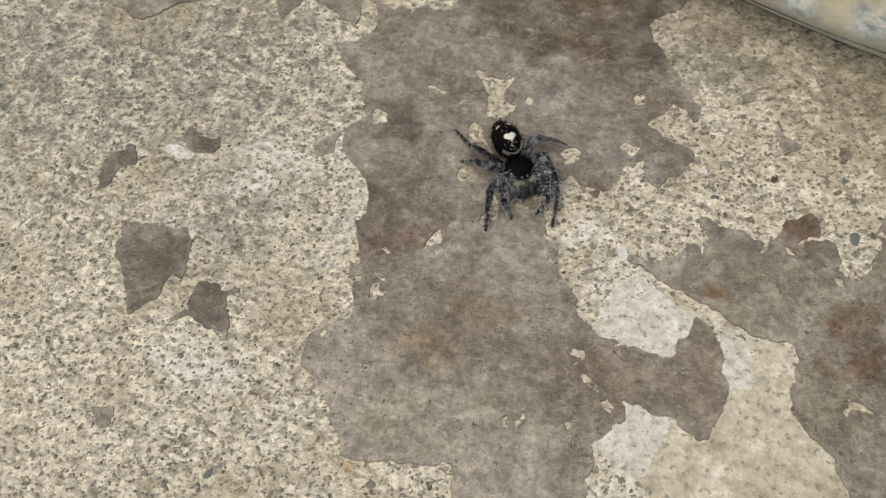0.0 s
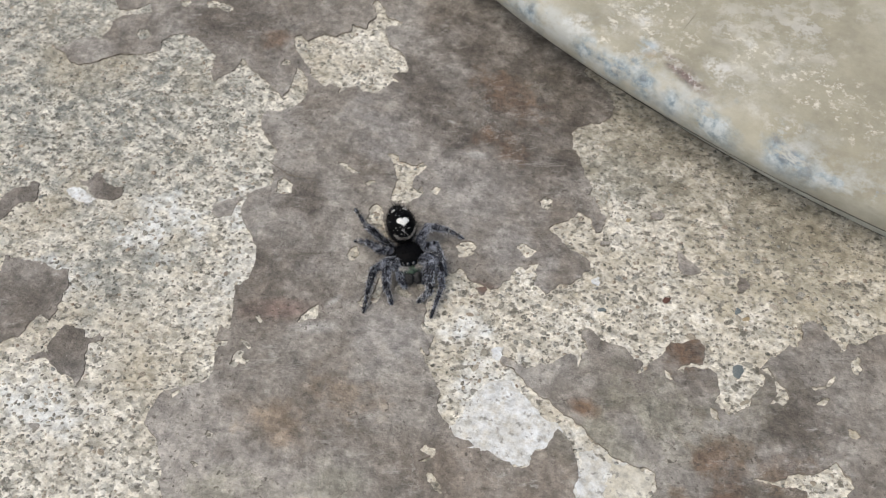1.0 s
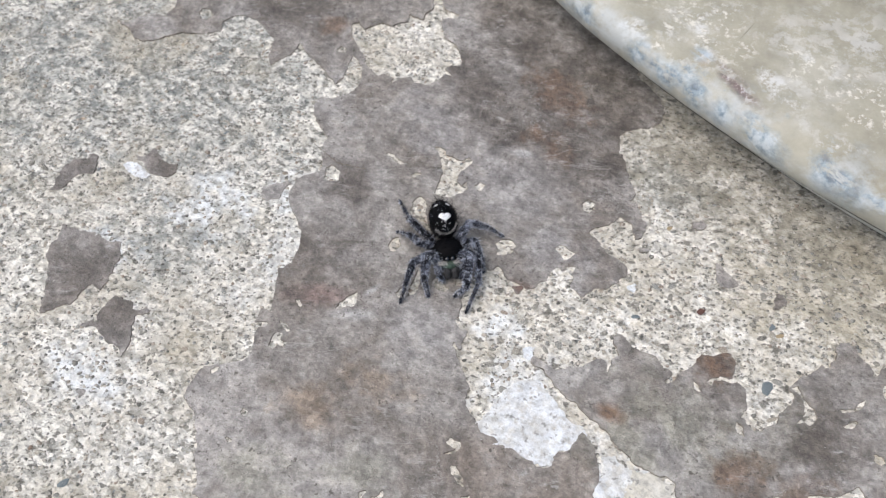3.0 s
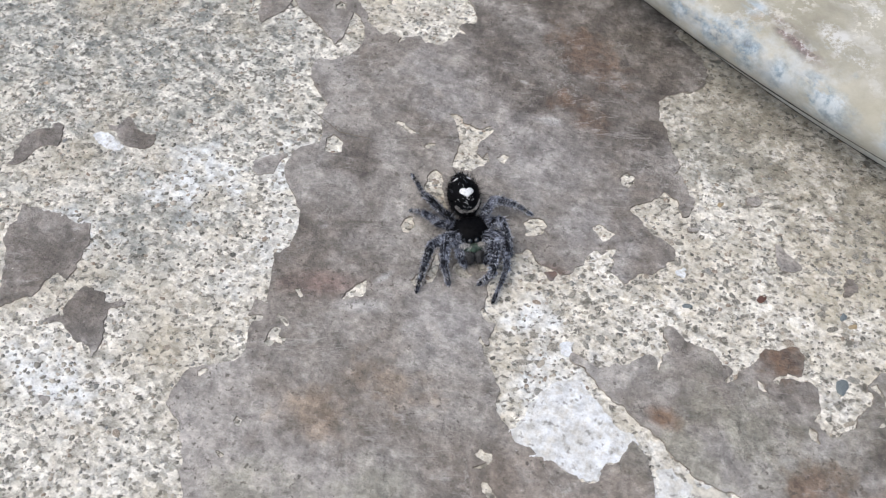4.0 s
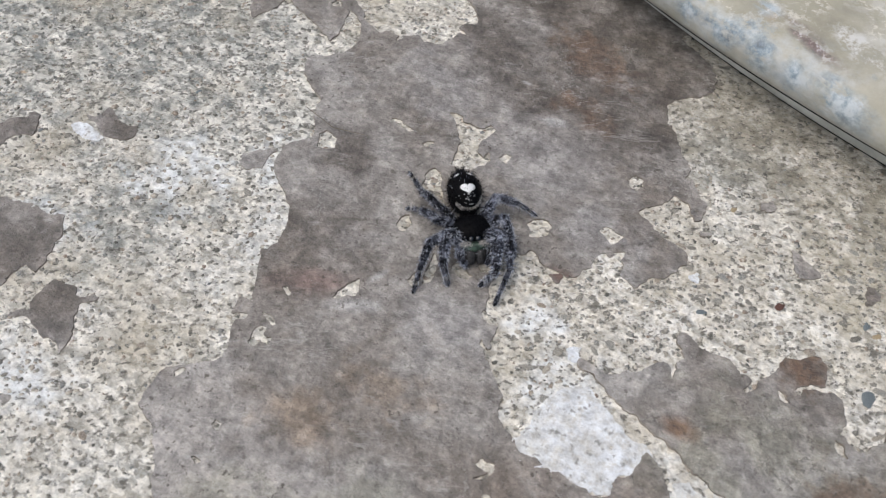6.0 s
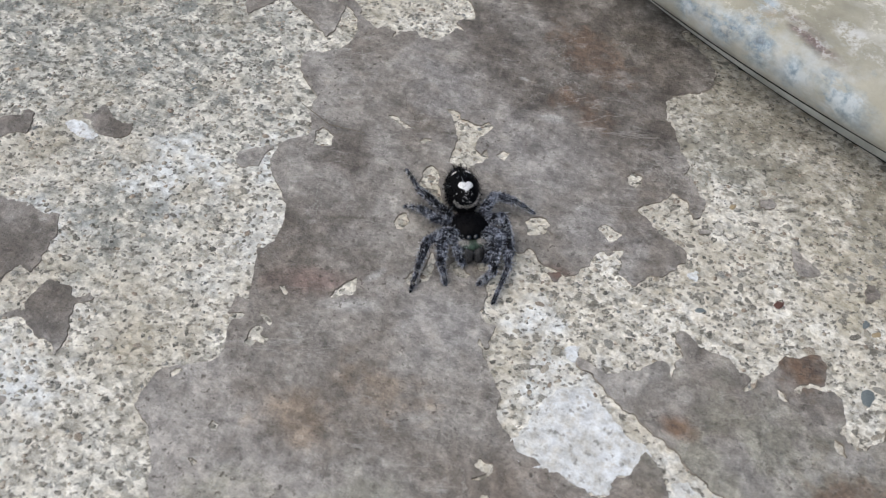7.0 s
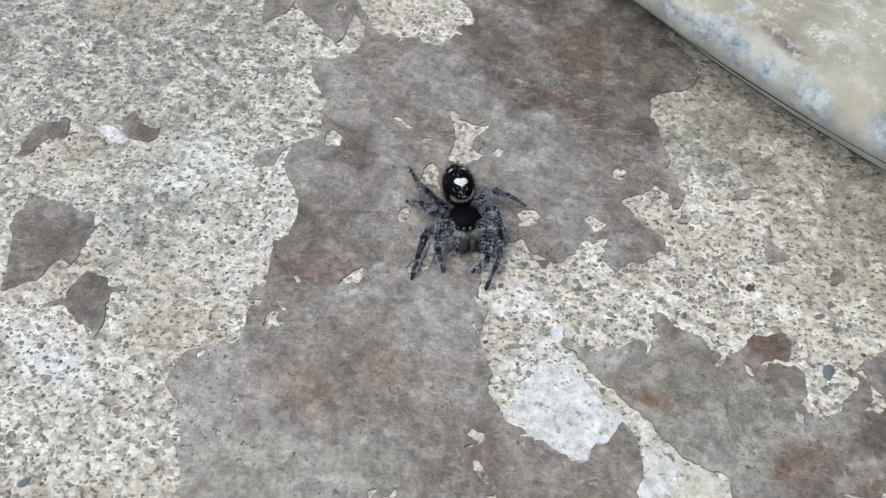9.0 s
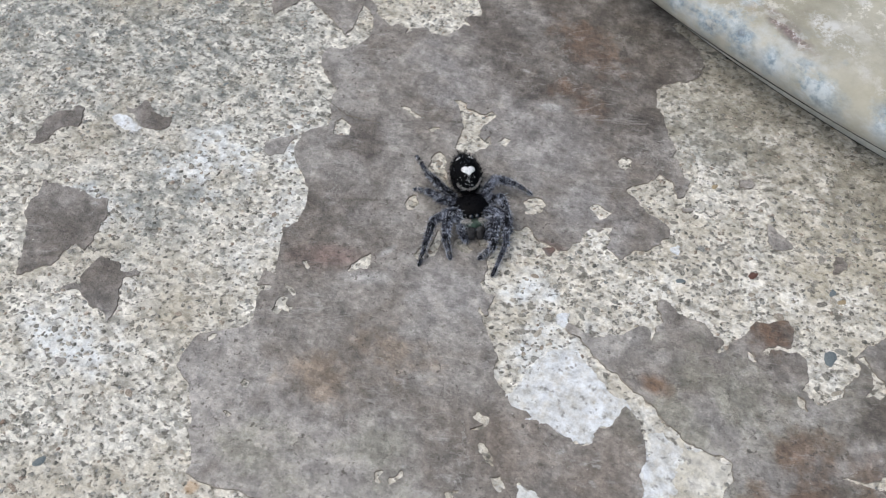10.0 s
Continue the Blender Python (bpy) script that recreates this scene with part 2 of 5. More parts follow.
    rust = n.sums("MAXIMUM", n.blot(-1, 41, 8, 4, 30, 0.9), n.blot(44.5, -5, 6, 4, 20, 0.9))
    for x, y, wide, long in ((45, -11, 5, 3), (37, 7, 5, 3), (2, 31, 4, 3), (52, -4, 5, 4), (-40, 37.5, 4, 2.5)):
        rust = n.sums("MAXIMUM", rust, n.blot(x, y, wide, long, 0, 0.9))
    colour = n.mix(n.sums("MULTIPLY", rust, 0.55), colour, (0.190, 0.115, 0.072))
    spot = n.sums("MAXIMUM", n.blot(26.9, -5.0, 2.2, 1.6), n.sums("MULTIPLY", n.blot(35.7, 6.6, 4.5, 3.0), 0.25))
    colour = n.mix(n.sums("MULTIPLY", spot, 0.7), colour, (0.17, 0.085, 0.04))
    colour = n.mix(n.sums("MULTIPLY", n.blot(9.0, 6.2, 2.4, 1.6, 0, 0.3), 0.75), colour, (0.125, 0.062, 0.045))
    red = n.blot(-14.2, -8.0, 5.5, 2.4, -26, 0.25)
    colour = n.mix(n.sums("MULTIPLY", red, 0.62), colour, (0.235, 0.155, 0.135))
    smear = n.sums("MAXIMUM", n.blot(-9.1, -8.5, 4.0, 1.2, -26, 0.25), n.blot(-8.1, -3.6, 1.8, 0.6, -70, 0.35))
    smear = n.sums("MAXIMUM", smear, n.blot(-1.0, 27.5, 3.0, 1.2, -20, 0.9))
    colour = n.mix(n.sums("MULTIPLY", smear, 0.7), colour, (0.50, 0.485, 0.47))
    groove = n.sums("MAXIMUM", n.blot(-14.5, 1.9, 3.6, 0.35, -26, 0.25), n.blot(-10.3, 19.2, 3.0, 0.3, -20, 0.25))
    groove = n.sums("MAXIMUM", groove, n.blot(-1.5, -21.0, 1.8, 0.45, 40, 0.3))
    colour = n.mix(n.sums("MULTIPLY", groove, 0.6), colour, (0.11, 0.095, 0.075))
    # mottling at two scales
    colour = n.mix(1.0, colour, n.ramp(mottle, (0.36, 0.70), (0.50, 1.0), (0.62, 1.28)), "MULTIPLY")
    colour = n.mix(1.0, colour, n.ramp(fine, (0.34, 0.80), (0.50, 1.0), (0.66, 1.24)), "MULTIPLY")
    scab = n.ramp(n.noise(240, 9, 0.75, n.moved((12, 4, 9)), 0.2), (0.495, 0.86), (0.515, 1.08))
    colour = n.mix(1.0, colour, scab, "MULTIPLY")
    chipped = n.ramp(n.noise(720, 7, 0.75, n.moved((2, 14, 5), (0.8, 1.25, 1), 0, n.turned(n.coord, -24))), (0.40, 0.70), (0.43, 1.0), (0.58, 1.0), (0.61, 1.25))
    colour = n.mix(0.85, colour, chipped, "MULTIPLY")
    # pale scuffs in patches, white specks, a few dark pinholes
    rubbed = n.ramp(n.noise(95, 4, 0.6, n.moved((9, 19, 3))), (0.46, 0), (0.60, 1))
    scuff = n.ramp(n.noise(540, 7, 0.75, n.moved((3, 1, 2), (0.7, 1.6, 1), 0, n.turned(n.coord, -27))), (0.55, 0), (0.64, 0.75))
    colour = n.mix(n.sums("MULTIPLY", scuff, rubbed), colour, (0.45, 0.432, 0.405))
    specks = n.ramp(n.noise(1500, 4, 0.7, n.moved((9, 1, 4))), (0.69, 0), (0.73, 0.75))
    colour = n.mix(specks, colour, (0.64, 0.61, 0.56))
    soiled = n.ramp(n.noise(85, 4, 0.6, n.moved((9, 9, 3))), (0.42, 0.15), (0.58, 1))
    dark = n.sums("MULTIPLY", n.ramp(n.noise(1300, 3, 0.6, n.moved((2, 8, 4))), (0.61, 0), (0.65, 0.8)), soiled)
    colour = n.mix(dark, colour, (0.085, 0.072, 0.06))
    # hair cracks and pale scratches
    vein = n.sums("ABSOLUTE", n.sums("SUBTRACT", n.noise(75, 7, 0.62, n.moved((11, 3, 2))), 0.5))
    crack = n.sums("MULTIPLY", n.ramp(vein, (0.0, 1), (0.006, 0)), n.ramp(n.noise(90, 2, 0.5, n.moved((1, 12, 2))), (0.50, 0), (0.60, 0.6)))
    colour = n.mix(crack, colour, (0.095, 0.082, 0.07))
    line = n.sums("ABSOLUTE", n.sums("SUBTRACT", n.noise(120, 4, 0.5, n.moved((5, 13, 2), (0.45, 2.8, 1), 0, n.turned(n.coord, -24))), 0.5))
    scratch = n.sums("MULTIPLY", n.ramp(line, (0.0, 1), (0.007, 0)), n.ramp(n.noise(110, 2, 0.5, n.moved((13, 1, 2))), (0.52, 0), (0.62, 0.5)))
    colour = n.mix(scratch, colour, (0.44, 0.42, 0.39))
    # thin pale rims of lifted flakes
    flake = n.sums("ABSOLUTE", n.sums("SUBTRACT", n.noise(210, 6, 0.6, n.moved((21, 3, 7))), 0.5))
    lifted = n.sums("MULTIPLY", n.ramp(flake, (0.0, 1), (0.010, 0)), n.ramp(n.noise(130, 3, 0.5, n.moved((3, 22, 2))), (0.55, 0), (0.64, 0.5)))
    colour = n.mix(lifted, colour, (0.47, 0.45, 0.42))
    relief = n.mix(0.5, n.noise(480, 6, 0.66, n.moved((1, 2, 3))), n.sums("SUBTRACT", n.noise(150, 4, 0.55, n.moved((6, 6, 2))), n.sums("MULTIPLY", crack, 0.2)))
    return n.finish(colour, n.ramp(mottle, (0.3, 0.50), (0.7, 0.75)), relief, 0.0022, 0.6, specular=0.4)


def plaster_material(name, dark, middle, light):
    n = Nodes(name)
    colour = n.ramp(n.noise(210, 6, 0.7), (0.36, dark), (0.50, middle), (0.64, light))
    dust = n.ramp(n.noise(760, 6, 0.75, n.moved((1, 4, 2))), (0.48, 0), (0.62, 0.75))
    colour = n.mix(dust, colour, (0.52, 0.49, 0.43))
    stain = n.ramp(n.noise(120, 5, 0.7, n.moved((2, 9, 1))), (0.47, 0), (0.62, 0.6))
    colour = n.mix(stain, colour, (0.62, 0.595, 0.53))
    spots = n.ramp(n.noise(1000, 3, 0.55, n.moved((6, 2, 2))), (0.59, 0), (0.65, 0.75))
    colour = n.mix(spots, colour, (0.27, 0.26, 0.24))
    colour = n.mix(1.0, colour, n.ramp(n.noise(820, 6, 0.7, n.moved((17, 3, 3))), (0.36, 0.74), (0.50, 1.0), (0.62, 1.15)), "MULTIPLY")
    return n.finish(colour, 0.85, n.noise(900, 5, 0.7), 0.0004, 0.6, specular=0.25)


def stone_material(name, islands):
    n = Nodes(name)
    pick = n.random(islands)
    tone = n.ramp(pick, (0.0, (0.10, 0.097, 0.085)), (0.28, (0.18, 0.172, 0.150)), (0.52, (0.27, 0.255, 0.22)),
                  (0.66, (0.215, 0.225, 0.225)), (0.78, (0.35, 0.315, 0.255)), (0.93, (0.25, 0.185, 0.14)), (1.0, (0.50, 0.46, 0.39)))
    colour = n.mix(n.ramp(n.noise(1500, 5, 0.75), (0.46, 0), (0.60, 0.85)), tone, (0.60, 0.555, 0.47))
    return n.finish(colour, 0.75, n.noise(2200, 4), 0.0002, 0.6, specular=0.3)


def base_material():
    n = Nodes("tan powder coat")
    colour = n.ramp(n.noise(30, 6, 0.62), (0.36, (0.315, 0.292, 0.222)), (0.5, (0.392, 0.366, 0.285)), (0.64, (0.46, 0.437, 0.36)))
    soft = n.noise(170, 7, 0.72, n.moved((6, 2, 1)))
    colour = n.mix(1.0, colour, n.ramp(soft, (0.36, 0.84), (0.5, 1.0), (0.64, 1.14)), "MULTIPLY")
    # chalky bloom in patches, cream crumbs strewn near the rim
    chalk = n.ramp(n.noise(230, 8, 0.78, n.moved((2, 5, 1))), (0.49, 0), (0.56, 0.85))
    bloom = n.sums("MULTIPLY", n.ramp(n.noise(55, 4, 0.6, n.moved((7, 3, 1))), (0.48, 0), (0.64, 0.8)), 0.8)
    for x, y, wide, long in ((-60.7, -204.2, 6, 2.6), (-64.8, -202.8, 4, 2.5), (-77.6, -201.3, 6, 2.5), (-61, -196, 4, 3), (-87.3, -201.3, 6, 2.5), (-54.2, -208.9, 6, 2.5), (-78, -195, 6, 4)):
        bloom = n.sums("MAXIMUM", bloom, n.blot(x, y, wide, long, 24, 0.8))
    colour = n.mix(n.sums("MULTIPLY", chalk, bloom), colour, (0.70, 0.695, 0.665))
    crumbs = n.ramp(n.noise(950, 5, 0.7, n.moved((3, 3, 8))), (0.54, 0), (0.59, 0.9))
    strewn = n.sums("MAXIMUM", n.blot(-78, -195, 12, 7, 24, 0.8), n.blot(-50, -201, 12, 6, 20, 0.8))
    strewn = n.sums("MAXIMUM", strewn, n.sums("MAXIMUM", n.blot(-89, -190, 10, 7, 30, 0.8), n.blot(-61, -197, 7, 5, 20, 0.8)))
    strewn = n.sums("MAXIMUM", strewn, n.blot(-82, -202.5, 7, 1.3, 22, 0.4))
    colour = n.mix(n.sums("MULTIPLY", crumbs, strewn), colour, (0.74, 0.71, 0.63))
    smear = n.ramp(n.noise(260, 6, 0.72, n.moved((3, 1, 0), (0.7, 2.4, 1), 0, n.turned(n.coord, 21))), (0.40, 0), (0.50, 1))
    colour = n.mix(n.sums("MULTIPLY", n.sums("MULTIPLY", n.blot(-75.8, -201.8, 2.2, 1.5, 22, 0.5), smear), 0.7), colour, (0.40, 0.49, 0.56))
    # wear along the rounded rim, down to a blue-grey primer
    split = n.tree.nodes.new("ShaderNodeSeparateXYZ")
    n.put(split.inputs[0], n.coord)
    height = n.sums("MULTIPLY", split.outputs["Z"], 80.0)
    band = n.ramp(height, (0.44, 0.25), (0.62, 1), (0.82, 1), (0.872, 0))
    side = n.ramp(height, (0.62, 0.75), (0.82, 0))
    colour = n.mix(side, colour, n.ramp(n.noise(160, 5), (0.40, (0.35, 0.34, 0.285)), (0.60, (0.48, 0.47, 0.41))))
    pale = n.ramp(n.noise(95, 6, 0.7, n.moved((4, 1, 5), (1, 1, 2.0))), (0.50, 0), (0.62, 0.6))
    colour = n.mix(n.sums("MULTIPLY", band, pale), colour, (0.60, 0.635, 0.65))
    worn = n.ramp(n.noise(150, 6, 0.72, n.moved((1, 1, 5), (1, 1, 2.0))), (0.55, 0), (0.60, 0.75))
    for x, y, wide, long in ((-79.6, -205.4, 3.4, 1.4), (-73.3, -207.3, 2.8, 1.3), (-62.8, -210.9, 5.0, 1.2), (-69.6, -208.8, 3.0, 1.0), (-84.6, -203.6, 2.4, 1.1), (-51.7, -213.4, 5.5, 1.2), (-95.8, -199.3, 3.4, 1.1)):
        worn = n.sums("MAXIMUM", worn, n.sums("MULTIPLY", n.blot(x, y, wide * 1.15, long * 1.4, 22, 0.6), smear))
    primer = n.ramp(n.noise(330, 6, 0.7), (0.40, (0.12, 0.165, 0.215)), (0.50, (0.27, 0.35, 0.415)), (0.60, (0.58, 0.635, 0.665)))
    colour = n.mix(n.sums("MULTIPLY", n.sums("MULTIPLY", band, worn), 0.85), colour, primer)
    orange = n.blot(-74.7, -203.2, 1.0, 0.8, 0, 0.6)
    colour = n.mix(n.sums("MULTIPLY", orange, 0.3), colour, (0.45, 0.32, 0.20))
    rusty = n.blot(-68.8, -205.3, 5.2, 1.7, 30, 0.45)
    colour = n.mix(n.sums("MULTIPLY", n.sums("MULTIPLY", rusty, n.sums("MAXIMUM", smear, 0.35)), 0.9), colour, n.ramp(n.noise(900, 3, 0.6), (0.4, (0.10, 0.075, 0.07)), (0.55, (0.24, 0.17, 0.16)), (0.62, (0.6, 0.57, 0.57))))
    scratch = n.blot(-71.2, -194.4, 0.10, 2.6, 12, 0.02)
    colour = n.mix(n.sums("MULTIPLY", scratch, 0.7), colour, (0.14, 0.125, 0.10))
    return n.finish(colour, 0.6, n.mix(0.6, n.noise(420, 6, 0.75), n.noise(110, 4, 0.6)), 0.0012, 0.5, specular=0.4)


def plain_material(name, dark, light, rough, scale=900, deep=0.0001, metal=0.0, specular=0.5):
    n = Nodes(name)
    colour = n.ramp(n.noise(scale, 4, 0.65), (0.35, dark), (0.65, light))
    return n.finish(colour, rough, n.noise(scale * 2, 3), deep, 0.5, metal, specular)


def hair_material(name, *stops):
    n = Nodes(name)
    return n.finish(n.ramp(n.random(True), *stops), 0.9, specular=0.02)


def leg_material(name, shift, fine, specular):
    """Black with flecks of bluish grey and white, thicker as shift grows."""
    n = Nodes(name)
    clump = n.sums("ADD", n.mix(0.5, n.noise(900, 3, 0.6), n.noise(fine, 3, 0.65)), shift)
    colour = n.ramp(clump, (0.42, (0.004, 0.004, 0.005)), (0.50, (0.045, 0.048, 0.062)), (0.58, (0.19, 0.205, 0.255)), (0.68, (0.62, 0.65, 0.73)))
    return n.finish(colour, 0.65, specular=specular)


CONCRETE = concrete_material()
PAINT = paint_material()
PLASTER_WHITE = plaster_material("white filler", (0.62, 0.62, 0.60), (0.73, 0.745, 0.755), (0.80, 0.825, 0.85))
PLASTER_TAN = plaster_material("tan cement smear", (0.40, 0.365, 0.29), (0.62, 0.58, 0.485), (0.80, 0.78, 0.72))
STONE = stone_material("aggregate stone", False)
RED_STONE = plain_material("dark red stone", (0.07, 0.028, 0.02), (0.17, 0.085, 0.065), 0.7, 1500)
BLUE_STONE = plain_material("blue-grey stone", (0.09, 0.115, 0.125), (0.24, 0.27, 0.275), 0.7, 1500)
TAN_STONE = plain_material("tan stone", (0.30, 0.215, 0.11), (0.46, 0.38, 0.25), 0.7, 1500)
SAND = stone_material("aggregate sand", True)
COAT = base_material()
EDGING = plain_material("pale grey edging", (0.46, 0.46, 0.41), (0.66, 0.66, 0.60), 0.7, 220)
# black for the shade drawn under the stand base's plate
SHADE_BLACK = plain_material("black for shaded gaps", (0.012, 0.012, 0.011), (0.03, 0.029, 0.027), 0.8, 300, specular=0.2)
PAINT_EDGE = plain_material("darker broken paint edge", (0.13, 0.112, 0.092), (0.34, 0.30, 0.255), 0.85, 700, specular=0.2)
CHELICERA_GREY = plain_material("grey downy cuticle", (0.012, 0.012, 0.013), (0.085, 0.083, 0.083), 0.5, 1400, specular=0.2)
BLACK_CUTICLE = plain_material("black cuticle", (0.002, 0.002, 0.0025), (0.005, 0.005, 0.006), 0.5, specular=0.06)
LEG_CUTICLE = leg_material("banded leg cuticle", -0.03, 2200, 0.1)
LEG_HAIR = [leg_material("patchy leg hair", s, 3600, 0.05) for s in (-0.01, 0.045, 0.075, 0.095)]
WHITE_SCALES = plain_material("white scales", (0.80, 0.80, 0.80), (0.92, 0.92, 0.92), 0.6, 3000)
GREEN_SCALES = plain_material("iridescent green scales", (0.015, 0.025, 0.02), (0.10, 0.16, 0.11), 0.4, 2500, metal=0.3)
EYE = plain_material("eye lens", (0.004, 0.005, 0.006), (0.006, 0.008, 0.010), 0.05, specular=0.8)
BLACK_HAIR = hair_material("black hair", (0.0, (0.002, 0.002, 0.0025)), (0.9, (0.003, 0.003, 0.004)), (1.0, (0.012, 0.012, 0.015)))
GREY_HAIR = hair_material("grey hair", (0.0, (0.05, 0.053, 0.066)), (0.35, (0.20, 0.215, 0.265)), (0.65, (0.50, 0.53, 0.60)), (1.0, (0.90, 0.92, 0.95)))
PALE_HAIR = hair_material("pale hair", (0.0, (0.22, 0.21, 0.20)), (1.0, (0.80, 0.77, 0.72)))
WHITE_HAIR = hair_material("bluish white hair", (0.0, (0.40, 0.44, 0.54)), (1.0, (0.92, 0.94, 0.97)))
STRAW = plain_material("dry fibre", (0.10, 0.08, 0.06), (0.2, 0.17, 0.13), 0.7)

# ---- tools ----
TABLE = np.random.RandomState(7).rand(256, 256)


def value_noise(x, y, size, shift=0):
    """Smooth noise of 0 to 1, with features about size wide."""
    u, v = x / size + 17.3 * shift + 100, y / size + 9.1 * shift + 100
    i, j = np.floor(u).astype(int), np.floor(v).astype(int)
    a, b = u - i, v - j
    a, b = a * a * (3 - 2 * a), b * b * (3 - 2 * b)
    t = lambda p, q: TABLE[(i + p) % 256, (j + q) % 256]
    return (t(0, 0) * (1 - a) + t(1, 0) * a) * (1 - b) + (t(0, 1) * (1 - a) + t(1, 1) * a) * b


def fractal(x, y, size, octaves=3, shift=0):
    total, weight = 0, 0
    for k in range(octaves):
        total = total + value_noise(x, y, size / 2 ** k, shift + k) / 1.8 ** k
        weight += 1 / 1.8 ** k
    return total / weight - 0.5


def pits(x, y, cell, share, shift=0):
    """Depth, 0 to 1, of small round pits strewn over the plan."""
    i, j = np.floor(x / cell).astype(int), np.floor(y / cell).astype(int)
    deep = np.zeros(np.shape(x))
    for p in (-1, 0, 1):
        for q in (-1, 0, 1):
            r = TABLE[(i + p + 31 * shift) % 256, (j + q) % 256]
            u = TABLE[(i + p + 57) % 256, (j + q + 91 + shift) % 256]
            v = TABLE[(i + p + 133) % 256, (j + q + 17 + shift) % 256]
            d = np.hypot(x / cell - i - p - u, (y / cell - j - q - v) * 1.3)
            size = 0.12 + 0.3 * (r / share)
            deep = np.maximum(deep, np.where(r < share, np.clip(1.6 * (1 - d / size), 0, 1), 0))
    return deep


def ground_height(x, y):
    """The bare concrete, in millimetres below and above the paint's mean surface."""
    h = -0.16 + 0.12 * fractal(x, y, 14, 3) + 0.20 * fractal(x, y, 2.6, 3, 5) + 0.10 * fractal(x, y, 0.9, 2, 9)
    return h - 0.30 * pits(x, y, 3.1, 0.22) - 0.22 * pits(x, y, 1.6, 0.22, 3)


def paint_height(x, y):
    return 0.01 + 0.12 * fractal(x, y, 16, 2, 3) + 0.16 * fractal(x, y, 4.5, 3, 12) + 0.05 * fractal(x, y, 1.0, 2, 14)


def inside(outline, x, y):
    """Signed distance to a closed outline in the plan, positive inside it."""
    px, py = np.array(outline, float).T
    best, crossed = np.full(np.shape(x), 1e9), np.zeros(np.shape(x), bool)
    for k in range(len(px)):
        ax, ay, bx, by = px[k - 1], py[k - 1], px[k], py[k]
        dx, dy = bx - ax, by - ay
        s = np.clip(((x - ax) * dx + (y - ay) * dy) / (dx * dx + dy * dy + 1e-12), 0, 1)
        best = np.minimum(best, (x - ax - s * dx) ** 2 + (y - ay - s * dy) ** 2)
        if dy:
            crossed ^= ((ay > y) != (by > y)) & (x < ax + (y - ay) * dx / dy)
    return np.where(crossed, 1, -1) * np.sqrt(best)


def tenths(outline):
    return [(x / 10, y / 10) for x, y in outline]


def coat_field(outline, holes, x, y, rough=1.0):
    f = inside(outline, x, y)
    spongy = 0.8 + 0.5 * np.clip(x / 10, 0, 1)
    f = f + rough * spongy * (0.25 * fractal(x, y, 2.4, 2, 21) + 0.62 * fractal(x, y, 0.85, 3, 33))
    for hole in holes:
        hx, hy = np.array(hole).T
        near = (x > hx.min() - 2) & (x < hx.max() + 2) & (y > hy.min() - 2) & (y < hy.max() + 2)
        if near.any():
            g = inside(hole, x[near], y[near]) + 0.06 + rough * (0.2 * fractal(x[near], y[near], 1.2, 2, 41) + 0.42 * fractal(x[near], y[near], 0.5, 2, 47))
            f[near] = np.minimum(f[near], -g)
    return f


def mesh_of(name, verts, faces, material, smooth=True, flat_from=None):
    data = bpy.data.meshes.new(name)
    data.from_pydata(verts, [], faces)
    data.materials.append(material)
    if smooth:
        flags = np.ones(len(data.polygons), bool)
        if flat_from is not None:
            flags[flat_from:] = False
        data.polygons.foreach_set("use_smooth", flags)
    data.update()
    return data


def largest(on):
    """Only the largest connected piece of a mask."""
    left, best = on.copy(), None
    while left.any():
        k = np.argwhere(left)[0]
        stack, piece = [tuple(k)], []
        left[tuple(k)] = False
        while stack:
            i, j = stack.pop()
            piece.append((i, j))
            for p, q in ((i + 1, j), (i - 1, j), (i, j + 1), (i, j - 1)):
                if 0 <= p < on.shape[0] and 0 <= q < on.shape[1] and left[p, q]:
                    left[p, q] = False
                    stack.append((p, q))
        if best is None or len(piece) > len(best):
            best = piece
    out = np.zeros_like(on)
    if best:
        i, j = np.array(best).T
        out[i, j] = True
    return out


